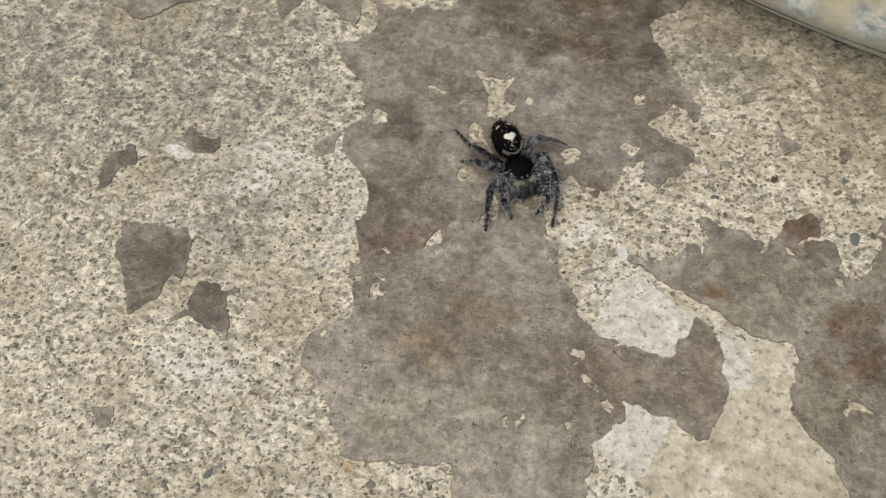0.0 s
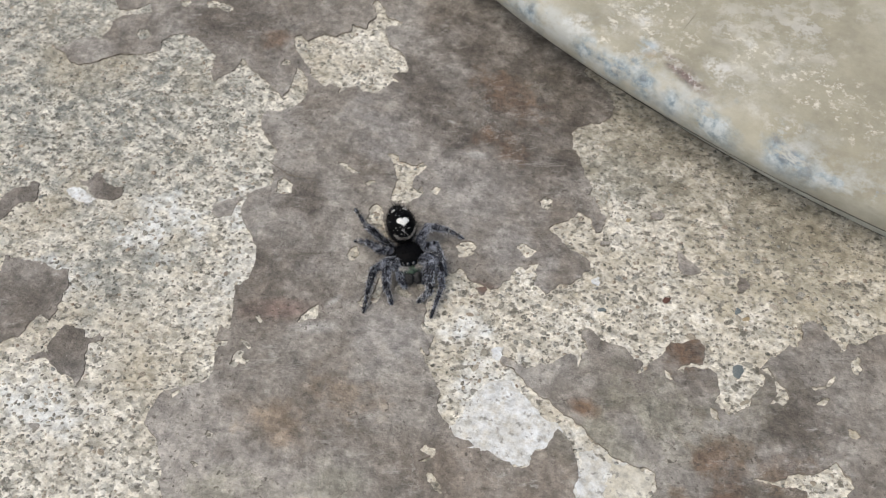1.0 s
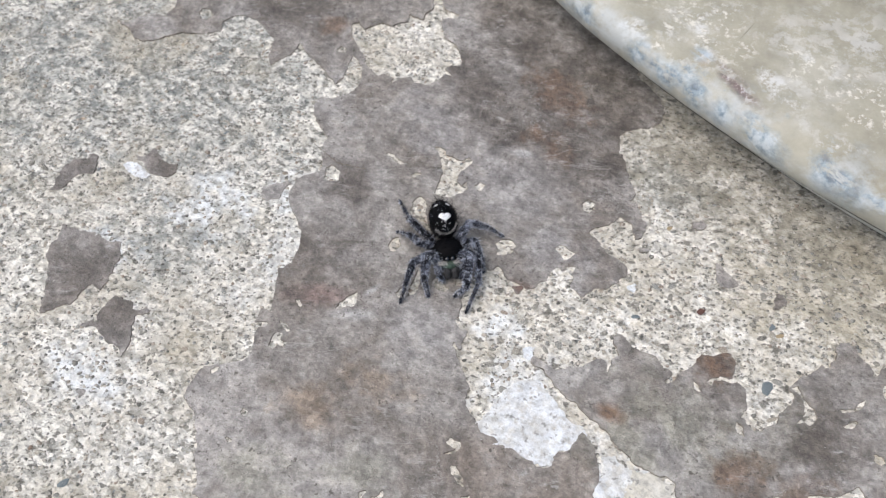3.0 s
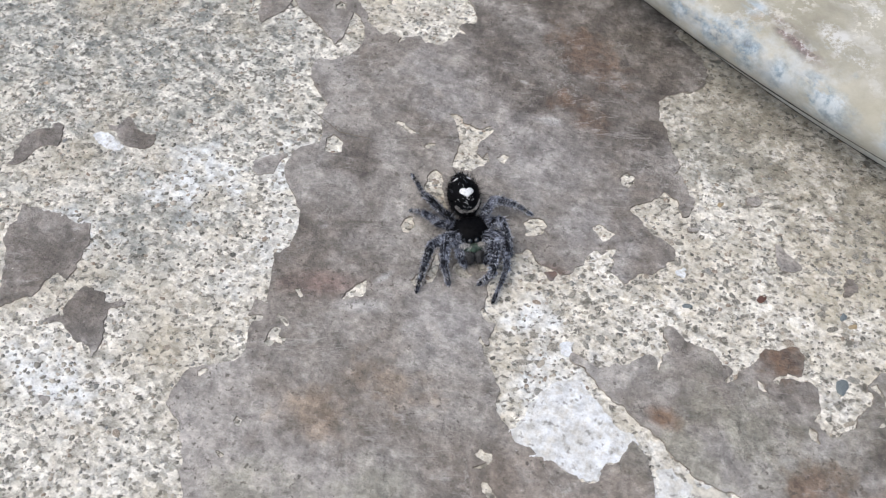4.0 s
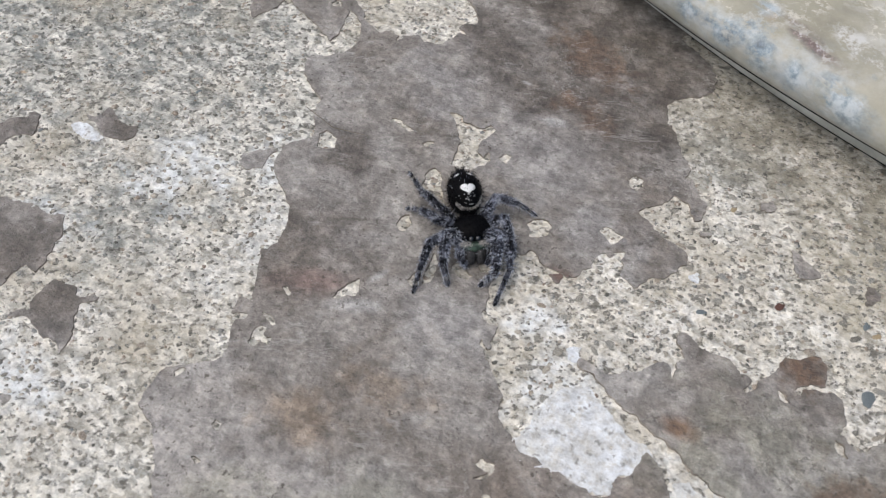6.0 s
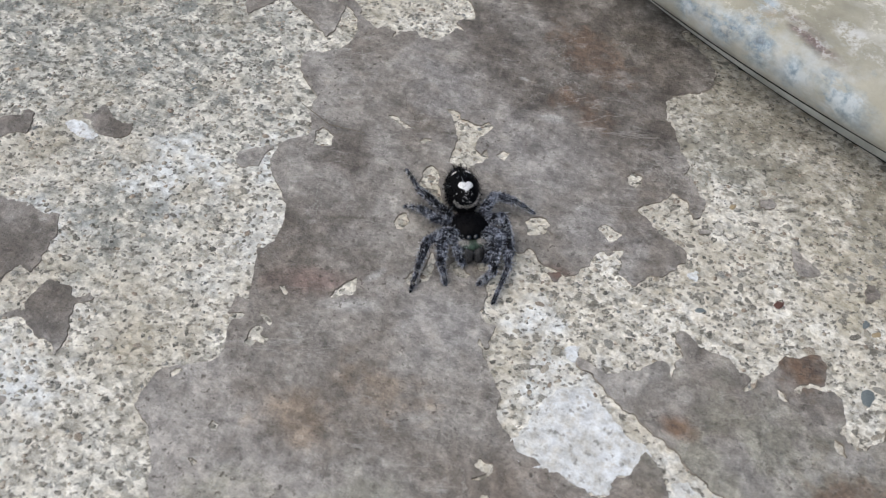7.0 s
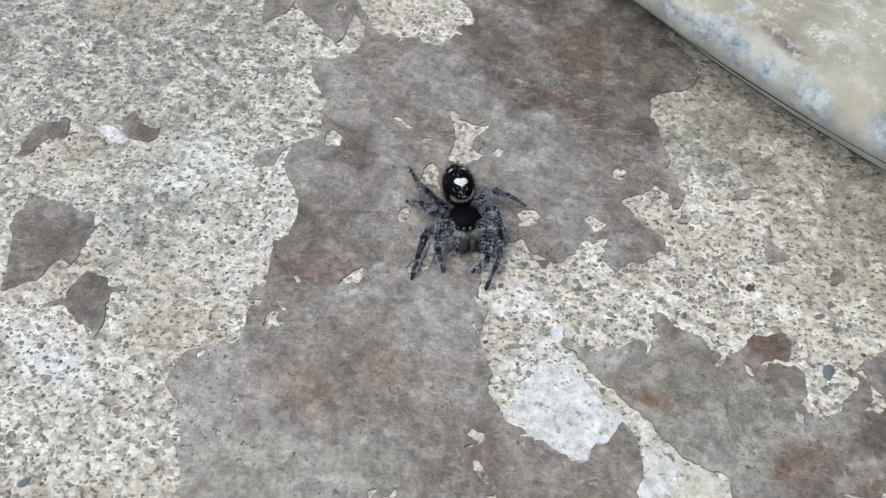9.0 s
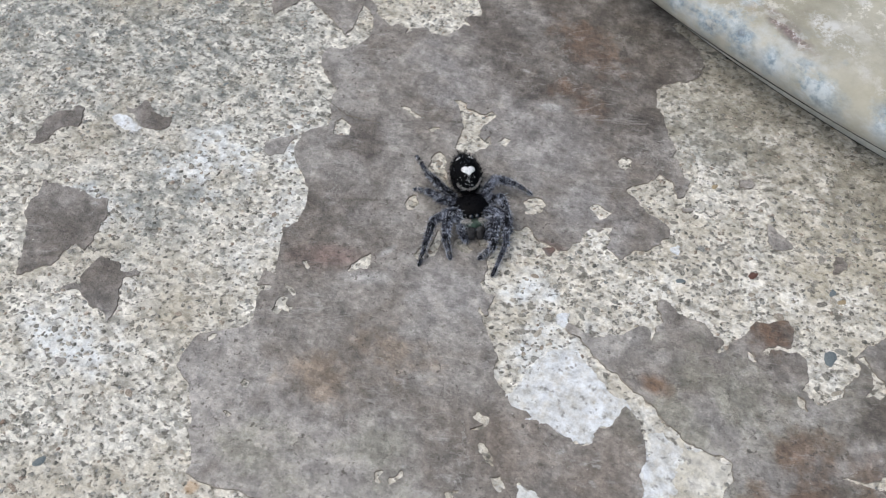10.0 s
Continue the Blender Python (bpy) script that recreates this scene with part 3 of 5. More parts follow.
def sheet(name, outline, holes, material, step=0.15, thick=0.28, top=paint_height, rough=1.0, lip=0.012, slant=0.08, edge=None):
    """A thin coat on the floor with a ragged, slightly undercut edge; flaked-off holes go through it."""
    px, py = np.array(outline).T
    xs, ys = np.arange(px.min() - 1, px.max() + 1 + step, step), np.arange(py.min() - 1, py.max() + 1 + step, step)
    gx, gy = np.meshgrid(xs, ys, indexing="ij")
    f = coat_field(outline, holes, gx, gy, rough)
    f[0], f[-1], f[:, 0], f[:, -1] = -1, -1, -1, -1
    z = top(gx, gy) + lip * np.exp(-np.clip(f, 0, None) / 0.5) * (0.4 + 1.6 * value_noise(gx, gy, 3.0, 60)) * (f < 3)
    slope_x, slope_y = np.gradient(f, step)
    wide = len(ys)
    flat_x, flat_y, flat_z, flat_f = gx.ravel(), gy.ravel(), z.ravel(), f.ravel()
    on = largest(f > 0)
    f = np.where((f > 0) & ~on, -0.05, f)
    flat_f = f.ravel()
    count = on[:-1, :-1].astype(int) + on[1:, :-1] + on[:-1, 1:] + on[1:, 1:]
    used, verts, faces, walls = {}, [], [], []

    def grid_vert(k):
        if k not in used:
            used[k] = len(verts)
            verts.append((flat_x[k] * MM, flat_y[k] * MM, flat_z[k] * MM))
        return used[k]

    def edge_vert(a, b):
        key = (min(a, b), max(a, b))
        if key not in used:
            s = flat_f[a] / (flat_f[a] - flat_f[b])
            s = min(max(s, 0.05), 0.95)
            used[key] = len(verts)
            verts.append(tuple((p[a] + (p[b] - p[a]) * s) * MM for p in (flat_x, flat_y, flat_z)))
        return used[key]

    for i, j in np.argwhere(count == 4):
        k = i * wide + j
        faces.append((grid_vert(k), grid_vert(k + wide), grid_vert(k + wide + 1), grid_vert(k + 1)))
    for i, j in np.argwhere((count > 0) & (count < 4)):
        k = i * wide + j
        corners = (k, k + wide, k + wide + 1, k + 1)
        ring, leave = [], None
        for a, b in zip(corners, corners[1:] + corners[:1]):
            if flat_f[a] > 0:
                ring.append(grid_vert(a))
            if (flat_f[a] > 0) != (flat_f[b] > 0):
                ring.append(edge_vert(a, b))
        if len(ring) >= 3:
            faces.append(tuple(ring))
        out = [edge_vert(a, b) for a, b in zip(corners, corners[1:] + corners[:1]) if flat_f[a] > 0 >= flat_f[b]]
        back_in = [edge_vert(a, b) for a, b in zip(corners, corners[1:] + corners[:1]) if flat_f[a] <= 0 < flat_f[b]]
        if len(out) == 1 and len(back_in) == 1:
            g = Vector((slope_x[i, j], slope_y[i, j]))
            walls.append((back_in[0], out[0], g.normalized() if g.length else g))
    tops = len(faces)
    feet = {}
    for a, b, g in walls:
        for v in (a, b):
            if v not in feet:
                p = verts[v]
                feet[v] = (len(verts), len(verts) + 1)
                verts.append(p)
                verts.append((p[0] - g.x * slant * MM, p[1] - g.y * slant * MM, p[2] - thick * MM))
        faces.append((feet[a][0], feet[b][0], feet[b][1], feet[a][1]))
    data = mesh_of(name, verts, faces, material, True, tops)
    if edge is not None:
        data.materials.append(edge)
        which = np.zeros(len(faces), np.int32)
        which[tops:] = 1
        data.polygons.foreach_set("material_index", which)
    return new(name, data)


def part(name, data, material, parent, label=""):
    """One mesh under a thing or a part of it. data: a mesh or a bmesh."""
    if isinstance(data, bmesh.types.BMesh):
        bm, data = data, bpy.data.meshes.new(name)
        for face in bm.faces:
            face.smooth = True
        bm.to_mesh(data)
        bm.free()
    if material is not None and not data.materials:
        data.materials.append(material)
    ob = new(name, data)
    ob.parent = parent
    return tagged(ob, label)

# ---- the floor ----
# outlines of the coats in the plan, in tenths of a millimetre
NORTH_WEST = [(-269, 740), (-506, 623), (-790, 462), (-723, 371), (-685, 331), (-668, 335), (-650, 353), (-644, 364), (-627, 350), (-647, 332),
    (-666, 321), (-673, 304), (-667, 283), (-667, 258), (-689, 252), (-706, 236), (-713, 215), (-724, 209), (-701, 207), (-686, 196), (-665, 192),
    (-647, 206), (-632, 225), (-616, 243), (-592, 251), (-573, 264), (-563, 274), (-573, 292), (-567, 312), (-552, 324), (-530, 326), (-510, 318),
    (-495, 309), (-476, 302), (-464, 280), (-462, 266), (-445, 250), (-439, 264), (-432, 283), (-431, 312), (-408, 298), (-380, 289), (-357, 278),
    (-331, 263)]
WEST_UP = [(-328, 284), (-335, 308), (-340, 330), (-331, 330), (-314, 315), (-302, 297), (-295, 274), (-303, 252), (-319, 234), (-336, 229),
    (-337, 213), (-328, 195), (-312, 183), (-297, 171), (-282, 163), (-282, 153), (-278, 142), (-279, 143), (-273, 130), (-262, 120), (-257, 103),
    (-268, 89), (-275, 80), (-277, 67), (-276, 53), (-271, 39), (-261, 28), (-248, 21), (-235, 10), (-223, 0), (-214, -16), (-206, -32), (-205, -46),
    (-206, -57), (-208, -65), (-215, -69), (-206, -86), (-197, -105), (-189, -120), (-183, -132)]
WEST_LOW = [(-191, -131), (-199, -133), (-196, -142), (-194, -153), (-183, -146), (-176, -145), (-177, -152), (-185, -159), (-185, -167),
    (-178, -177), (-173, -189), (-172, -202), (-178, -212), (-190, -223), (-203, -233), (-212, -240), (-216, -247), (-216, -258), (-215, -272),
    (-212, -285), (-202, -290), (-189, -296), (-177, -310), (-167, -319), (-156, -333), (-151, -345), (-142, -355), (-129, -367), (-125, -382),
    (-111, -383), (-94, -382), (-81, -377), (-66, -370), (-55, -371), (-38, -368), (-18, -364), (-9, -360), (-5, -353), (1, -356), (6, -356),
    (14, -371), (13, -381), (18, -394), (30, -421)]
ARM = [(174, -379), (169, -352), (169, -341), (160, -330), (165, -323), (168, -317), (170, -306), (163, -297), (162, -289), (167, -280), (176, -270),
    (181, -265), (179, -258), (188, -256), (193, -249), (193, -241), (187, -226), (195, -226), (205, -225), (214, -226), (222, -233), (231, -232),
    (240, -228), (251, -230), (257, -238), (266, -243), (274, -248), (284, -249), (293, -246), (294, -238), (295, -227), (299, -216), (304, -207),
    (306, -195), (307, -180), (306, -169), (300, -161), (295, -149), (294, -137), (291, -123), (284, -113)]
ARM_TOP = [(275, -103), (264, -96), (253, -91), (250, -102), (250, -114), (245, -122), (236, -126), (235, -136), (238, -146), (231, -154),
    (217, -154), (199, -152), (177, -150), (159, -150), (142, -150), (135, -142), (123, -135), (108, -126), (101, -119), (113, -126), (103, -123),
    (103, -113), (99, -98), (88, -88), (75, -77), (66, -72), (59, -65), (52, -52), (57, -56), (65, -59), (62, -51), (62, -42), (62, -31), (54, -32),
    (45, -32), (36, -26), (39, -17), (37, -5), (32, 9)]
EAST = [(30, 28), (30, 48), (32, 61), (37, 66), (46, 68), (50, 78), (58, 79), (64, 71), (73, 66), (82, 64), (95, 66), (104, 62), (110, 70),
    (114, 82), (119, 89), (119, 106), (123, 115), (132, 116), (138, 123), (145, 128), (152, 112), (153, 98), (163, 92), (174, 90), (180, 101),
    (184, 113), (194, 116), (201, 127), (206, 137), (212, 148), (209, 161), (200, 167), (192, 168), (180, 170), (171, 173), (162, 181), (154, 186),
    (144, 186), (138, 194)]
EAST_TOP = [(143, 202), (153, 211), (161, 216), (162, 228), (167, 236), (178, 236), (188, 234), (196, 220), (202, 211), (208, 218), (209, 231),
    (207, 242), (197, 252), (189, 259), (181, 270), (172, 273), (171, 287), (161, 299), (152, 311), (141, 324), (134, 336), (123, 348), (112, 366),
    (109, 381), (117, 396), (134, 409), (147, 420), (155, 431), (153, 451), (144, 466), (136, 478), (121, 490), (101, 499), (81, 510), (98, 542),
    (83, 635), (-16, 674)]
SHEET_EAST_TOP = [(153, -23), (160, -24), (165, -23), (174, -28), (185, -29), (199, -20), (200, -13), (206, -11), (213, -13), (217, -5), (221, 6),
    (230, 15), (238, 17), (243, 12), (248, 1), (246, 15), (248, 24), (250, 30), (245, 37), (237, 43), (236, 54), (241, 59), (249, 57), (262, 50),
    (273, 49), (286, 52), (294, 54), (301, 49), (311, 42), (321, 39), (320, 24), (327, 32), (333, 46), (338, 53), (341, 63), (344, 75), (347, 84),
    (360, 89), (370, 98), (381, 102), (387, 93), (392, 83), (393, 73)]
SHEET_EAST_SIDE = [(396, 66), (405, 65), (413, 61), (419, 48), (421, 37), (419, 24), (427, 21), (434, 15), (442, 13), (459, 34), (461, 48),
    (464, 61), (469, 69), (468, 83), (462, 90), (467, 106), (469, 115), (480, 121), (485, 133), (488, 143), (497, 145), (501, 158), (499, 171),
    (502, 185), (510, 192), (519, 189), (528, 179), (538, 175), (547, 168), (552, 160), (556, 167), (558, 176), (569, 179), (580, 188), (588, 202),
    (596, 208), (633, 245)]
SHEET_EAST_LOW = [(702, 1), (500, -296), (472, -294), (458, -268), (453, -256), (447, -251), (441, -239), (438, -227), (428, -222), (418, -214),
    (411, -209), (400, -201), (393, -195), (389, -186), (384, -177), (379, -163), (376, -153), (383, -144), (381, -129), (383, -117), (380, -103),
    (378, -98), (365, -94), (344, -96), (331, -98), (309, -90), (300, -86), (290, -83), (278, -74), (263, -70), (244, -65), (229, -58), (213, -54),
    (194, -47), (185, -40), (177, -34), (168, -36), (159, -39)]
CHIPS = {}
CHIPS[0] = [(-380, 392), (-372, 401), (-355, 392), (-346, 405), (-337, 417), (-316, 420), (-311, 431), (-301, 441), (-305, 459), (-293, 457),
    (-279, 456), (-283, 476), (-277, 489), (-286, 509), (-299, 519), (-297, 532), (-280, 520), (-261, 498), (-242, 497), (-231, 497), (-232, 487),
    (-245, 482), (-251, 471), (-241, 453), (-227, 437), (-209, 434), (-193, 424), (-178, 405), (-176, 391), (-190, 388), (-193, 375), (-175, 367),
    (-189, 365), (-191, 351), (-197, 333), (-220, 326), (-234, 333), (-248, 320), (-254, 303), (-255, 317), (-274, 320), (-280, 311), (-301, 319),
    (-312, 324), (-324, 340), (-343, 352), (-365, 371)]
CHIPS[1] = [(-456, 539), (-433, 514), (-418, 503), (-407, 501), (-392, 492), (-376, 495), (-380, 510), (-369, 533), (-372, 557), (-374, 583)]
CHIPS[2] = [(-327, 543), (-316, 544), (-310, 556), (-321, 570), (-330, 566)]
CHIPS[3] = [(-257, 605), (-233, 588), (-207, 580), (-176, 584), (-157, 603), (-160, 627), (-184, 648), (-209, 665), (-254, 641)]
CHIPS[4] = [(-620, 291), (-622, 303), (-611, 307), (-597, 297), (-600, 286), (-611, 283)]
CHIPS[5] = [(-599, 390), (-595, 401), (-582, 397), (-579, 385), (-589, 382)]
CHIPS[6] = [(-558, 407), (-549, 415), (-534, 415), (-519, 417), (-505, 408), (-515, 401), (-533, 403), (-547, 396)]
CHIPS[7] = [(-370, 330), (-368, 340), (-357, 340), (-354, 331), (-364, 326)]
CHIPS[8] = [(-130, 224), (-121, 228), (-112, 227), (-105, 219), (-96, 221), (-90, 219), (-80, 221), (-74, 230), (-65, 227), (-67, 213), (-72, 205),
    (-73, 193), (-67, 182), (-58, 178), (-56, 187), (-49, 177), (-51, 168), (-58, 161), (-64, 152), (-78, 147), (-88, 148), (-91, 160), (-91, 171),
    (-95, 187), (-103, 199), (-113, 212), (-121, 219)]
CHIPS[9] = [(-106, 127), (-102, 132), (-93, 131), (-87, 123), (-81, 110), (-73, 102), (-63, 88), (-52, 75), (-62, 82), (-71, 89), (-81, 94),
    (-90, 97), (-99, 100), (-104, 106), (-104, 115)]
CHIPS[10] = [(-100, 37), (-101, 46), (-98, 53), (-94, 55), (-88, 48), (-84, 43), (-87, 33), (-93, 31)]
CHIPS[11] = [(32, 111), (35, 119), (42, 125), (50, 126), (60, 122), (57, 114), (57, 105), (50, 98), (41, 96), (39, 105)]
CHIPS[12] = [(110, 145), (114, 152), (122, 153), (127, 149), (137, 149), (133, 139), (128, 132), (121, 137)]
CHIPS[13] = [(111, 234), (116, 244), (126, 243), (130, 232), (125, 221), (118, 222)]
CHIPS[14] = [(-41, 188), (-38, 196), (-30, 196), (-27, 201), (-29, 192), (-30, 184), (-36, 184)]
CHIPS[15] = [(-252, 112), (-247, 121), (-240, 121), (-230, 116), (-222, 101), (-232, 96), (-242, 93)]
CHIPS[16] = [(-135, 159), (-130, 167), (-123, 170), (-123, 162), (-131, 157)]
CHIPS[17] = [(-186, 179), (-178, 182), (-165, 178), (-151, 176), (-158, 171), (-171, 173)]
CHIPS[18] = [(-110, -84), (-111, -75), (-107, -68), (-105, -60), (-99, -49), (-93, -63), (-90, -72), (-100, -75), (-106, -84)]
CHIPS[19] = [(-158, -175), (-161, -164), (-160, -154), (-152, -152), (-149, -161), (-140, -161), (-140, -168), (-148, -168), (-151, -177)]
CHIPS[20] = [(-165, -138), (-157, -137), (-148, -140), (-147, -146), (-156, -143)]
CHIPS[21] = [(-166, -100), (-162, -95), (-154, -101), (-152, -106), (-160, -105)]
CHIPS[22] = [(-135, -269), (-135, -264), (-129, -263), (-127, -270), (-131, -271)]
CHIPS[23] = [(-135, -306), (-129, -304), (-122, -306), (-125, -310)]
CHIPS[24] = [(-18, 17), (-13, 23), (-2, 18), (9, 14), (7, 7), (-4, 6), (-13, 9)]
CHIPS[25] = [(-44, 23), (-34, 13), (-29, -4), (-29, -16), (-35, -22), (-38, -9), (-42, 9)]
CHIPS[26] = [(-52, -26), (-48, -14), (-44, -11), (-39, -21), (-41, -31)]
CHIPS[27] = [(8, 31), (14, 40), (24, 35), (21, 25), (13, 24)]
CHIPS[28] = [(124, -270), (136, -262), (134, -275), (129, -279)]
CHIPS[29] = [(160, -234), (167, -227), (177, -236), (173, -242), (164, -239)]
CHIPS[30] = [(128, -202), (137, -207), (146, -214), (155, -221), (147, -221), (136, -215)]
CHIPS[31] = [(111, -181), (117, -174), (126, -174), (129, -180), (120, -184)]
CHIPS[32] = [(49, -287), (55, -282), (55, -290), (59, -295), (53, -294)]
CHIPS[33] = [(65, -287), (70, -280), (73, -272), (76, -277), (74, -285), (69, -290)]
CHIPS[34] = [(-204, -241), (-202, -232), (-195, -233), (-198, -245)]
CHIPS[35] = [(-301, 37), (-298, 42), (-294, 40), (-295, 34)]
CHIPS[36] = [(-314, 24), (-312, 28), (-307, 24), (-311, 21)]
CHIPS[37] = [(110, -180), (114, -173), (121, -177), (126, -175), (125, -180), (116, -183)]
CHIPS[38] = [(116, -195), (123, -187), (128, -183), (125, -191)]
CHIPS[39] = [(134, -203), (142, -207), (153, -217), (147, -217), (139, -212)]
EAST_CHIPS = {}
EAST_CHIPS[0] = [(350, 42), (357, 40), (364, 33), (359, 32), (353, 35)]
EAST_CHIPS[1] = [(366, 47), (369, 59), (380, 65), (392, 69), (404, 71), (394, 63), (382, 60), (373, 55), (371, 47)]
EAST_CHIPS[2] = [(465, 93), (470, 97), (480, 88), (487, 81), (498, 77), (504, 64), (497, 55), (490, 55), (481, 47), (487, 56), (488, 72), (479, 86)]
EAST_CHIPS[3] = [(485, -56), (496, -52), (509, -50), (517, -43), (522, -35), (534, -28), (550, -21), (564, -7), (572, 3), (581, -4), (591, -9),
    (596, -18), (591, -30), (600, -44), (558, -66), (545, -46), (528, -48), (516, -53), (503, -54)]
EAST_CHIPS[4] = [(520, 94), (531, 95), (541, 103), (547, 115), (551, 124), (550, 109), (541, 98), (529, 90)]
EAST_CHIPS[5] = [(531, 70), (540, 77), (544, 85), (550, 88), (548, 79), (539, 72)]
EAST_CHIPS[6] = [(578, 53), (586, 57), (595, 50), (589, 44), (582, 45)]
EAST_CHIPS[7] = [(444, -145), (451, -151), (465, -152), (476, -161), (464, -161), (453, -160), (446, -171), (439, -169), (447, -160)]
EAST_CHIPS[8] = [(564, 150), (573, 160), (580, 144), (575, 133), (568, 139)]
EAST_CHIPS[9] = [(416, 14), (425, 14), (431, 1), (422, 3)]
ISLANDS = {}
ISLANDS[0] = [(-519, -4), (-507, 1), (-502, 10), (-504, 21), (-494, 18), (-485, 11), (-474, 8), (-461, 5), (-453, 11), (-445, -3), (-450, -13),
    (-465, -21), (-483, -19), (-497, -12), (-509, -8)]
ISLANDS[1] = [(-588, -117), (-586, -110), (-594, -92), (-598, -75), (-598, -58), (-586, -48), (-578, -40), (-576, -31), (-567, -32), (-560, -46),
    (-552, -62), (-561, -66), (-572, -72), (-575, -81), (-572, -93), (-571, -104), (-576, -112)]
ISLANDS[2] = [(-528, -154), (-512, -153), (-493, -148), (-475, -139), (-462, -147), (-447, -146), (-437, -139), (-425, -150), (-418, -163),
    (-418, -176), (-413, -190), (-408, -200), (-410, -213), (-424, -211), (-428, -222), (-428, -237), (-431, -251), (-444, -264), (-450, -277),
    (-460, -279), (-467, -263), (-475, -248), (-489, -232), (-500, -218), (-515, -206), (-522, -187), (-517, -177)]
ISLANDS[3] = [(-385, -210), (-371, -211), (-361, -209), (-352, -217), (-341, -215), (-335, -207), (-326, -204), (-329, -214), (-341, -219),
    (-343, -225), (-335, -237), (-330, -247), (-322, -262), (-320, -274), (-319, -281), (-329, -271), (-341, -271), (-354, -272), (-363, -266),
    (-375, -263), (-385, -266), (-396, -270), (-390, -260), (-381, -253), (-388, -243), (-387, -228), (-386, -219)]
ISLANDS[4] = [(-446, -410), (-436, -406), (-428, -406), (-419, -402), (-415, -413), (-414, -425), (-421, -431), (-431, -427)]
ISLANDS[5] = [(-317, 36), (-311, 45), (-299, 54), (-288, 65), (-280, 62), (-285, 54), (-285, 44), (-280, 30), (-290, 28), (-298, 20), (-308, 24)]
ISLANDS[6] = [(303, 233), (313, 234), (321, 227), (330, 220), (342, 219), (357, 207), (344, 196), (333, 194), (324, 204), (317, 220)]
ISLANDS[7] = [(80, 59), (88, 67), (99, 68), (97, 58), (95, 49), (86, 52)]
ISLANDS[8] = [(264, 280), (275, 288), (286, 285), (284, 272), (273, 266), (265, 270)]
ISLANDS[9] = [(402, 222), (412, 224), (419, 208), (417, 195), (408, 200)]
ISLANDS[10] = [(206, 192), (214, 200), (224, 203), (218, 193), (210, 187)]
ISLANDS[11] = [(-338, -344), (-328, -338), (-325, -346), (-330, -350)]
PLASTER = {}
PLASTER[0] = [(133, -142), (135, -122), (140, -95), (150, -78), (161, -63), (176, -50), (185, -58), (196, -61), (213, -75), (229, -82), (248, -86),
    (255, -91), (250, -116), (237, -127), (237, -148), (217, -155), (177, -152), (145, -151)]
PLASTER[1] = [(288, -110), (303, -100), (325, -108), (325, -133), (333, -154), (321, -174), (307, -179), (295, -149)]
PLASTER[2] = [(180, -261), (186, -224), (212, -226), (227, -234), (249, -232), (245, -259), (236, -280), (227, -308), (198, -310), (178, -294),
    (163, -290)]
PLASTER[3] = [(-526, -27), (-520, -22), (-508, -16), (-493, -17), (-478, -24), (-478, -31), (-491, -33), (-505, -32), (-517, -31)]
PLASTER[4] = [(141, -30), (142, -15), (149, -13), (158, -23), (151, -31)]
PLASTER[5] = [(222, 136), (224, 146), (231, 141), (231, 130)]
TAN = {}
TAN[0] = [(178, -42), (198, -52), (230, -63), (264, -75), (294, -88), (328, -101), (345, -100), (374, -98), (379, -126), (376, -157), (383, -186), (360, -169), (335, -155), (326, -132), (326, -108), (303, -98), (276, -99), (258, -86), (229, -80), (213, -73), (190, -56)]
TAN[1] = [(308, -181), (322, -175), (335, -156), (360, -170), (385, -190), (411, -213), (439, -231), (454, -259), (463, -297), (250, -358), (229, -308), (237, -280), (247, -259), (250, -233), (283, -252), (296, -248), (301, -219)]
MAIN_OUTLINE = tenths(NORTH_WEST + WEST_UP + WEST_LOW + ARM + ARM_TOP + EAST + EAST_TOP)
MAIN_HOLES = [tenths(o) for o in CHIPS.values()]
EAST_OUTLINE = tenths(SHEET_EAST_TOP + SHEET_EAST_SIDE + SHEET_EAST_LOW)
EAST_HOLES = [tenths(o) for o in EAST_CHIPS.values()]


def paint_at(x, y):
    """How far inside any coat of paint or filler a place in the plan lies."""
    best = coat_field(MAIN_OUTLINE, MAIN_HOLES, x, y)
    best = np.maximum(best, coat_field(EAST_OUTLINE, EAST_HOLES, x, y))
    for o in list(ISLANDS.values()) + list(PLASTER.values()) + list(TAN.values()):
        best = np.maximum(best, inside(tenths(o), x, y))
    return best


def make_ground():
    def spread(low, high, step):
        line = list(np.arange(low, high, step))
        reach = step
        while line[-1] < 60000:
            reach *= 1.35
            line.append(line[-1] + reach)
        reach = step
        while line[0] > -60000:
            reach *= 1.35
            line.insert(0, line[0] - reach)
        return np.array(line)
    xs, ys = spread(-112, 62, 0.3), spread(-58, 70, 0.3)
    gx, gy = np.meshgrid(xs, ys, indexing="ij")
    z = ground_height(gx, gy)
    far = np.clip((np.hypot(gx + 25, gy - 10) - 200) / 400, 0, 1)
    z = z * (1 - far) - 0.42 * far
    verts = np.stack((gx, gy, z), -1).reshape(-1, 3) * MM
    k = (np.arange(len(xs) - 1)[:, None] * len(ys) + np.arange(len(ys) - 1)[None]).ravel()
    faces = np.stack((k, k + len(ys), k + len(ys) + 1, k + 1), -1)
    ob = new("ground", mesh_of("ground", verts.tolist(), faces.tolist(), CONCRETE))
    return tagged(ob, "worn cream concrete floor with exposed sand and pits", "floor", kind="structure")


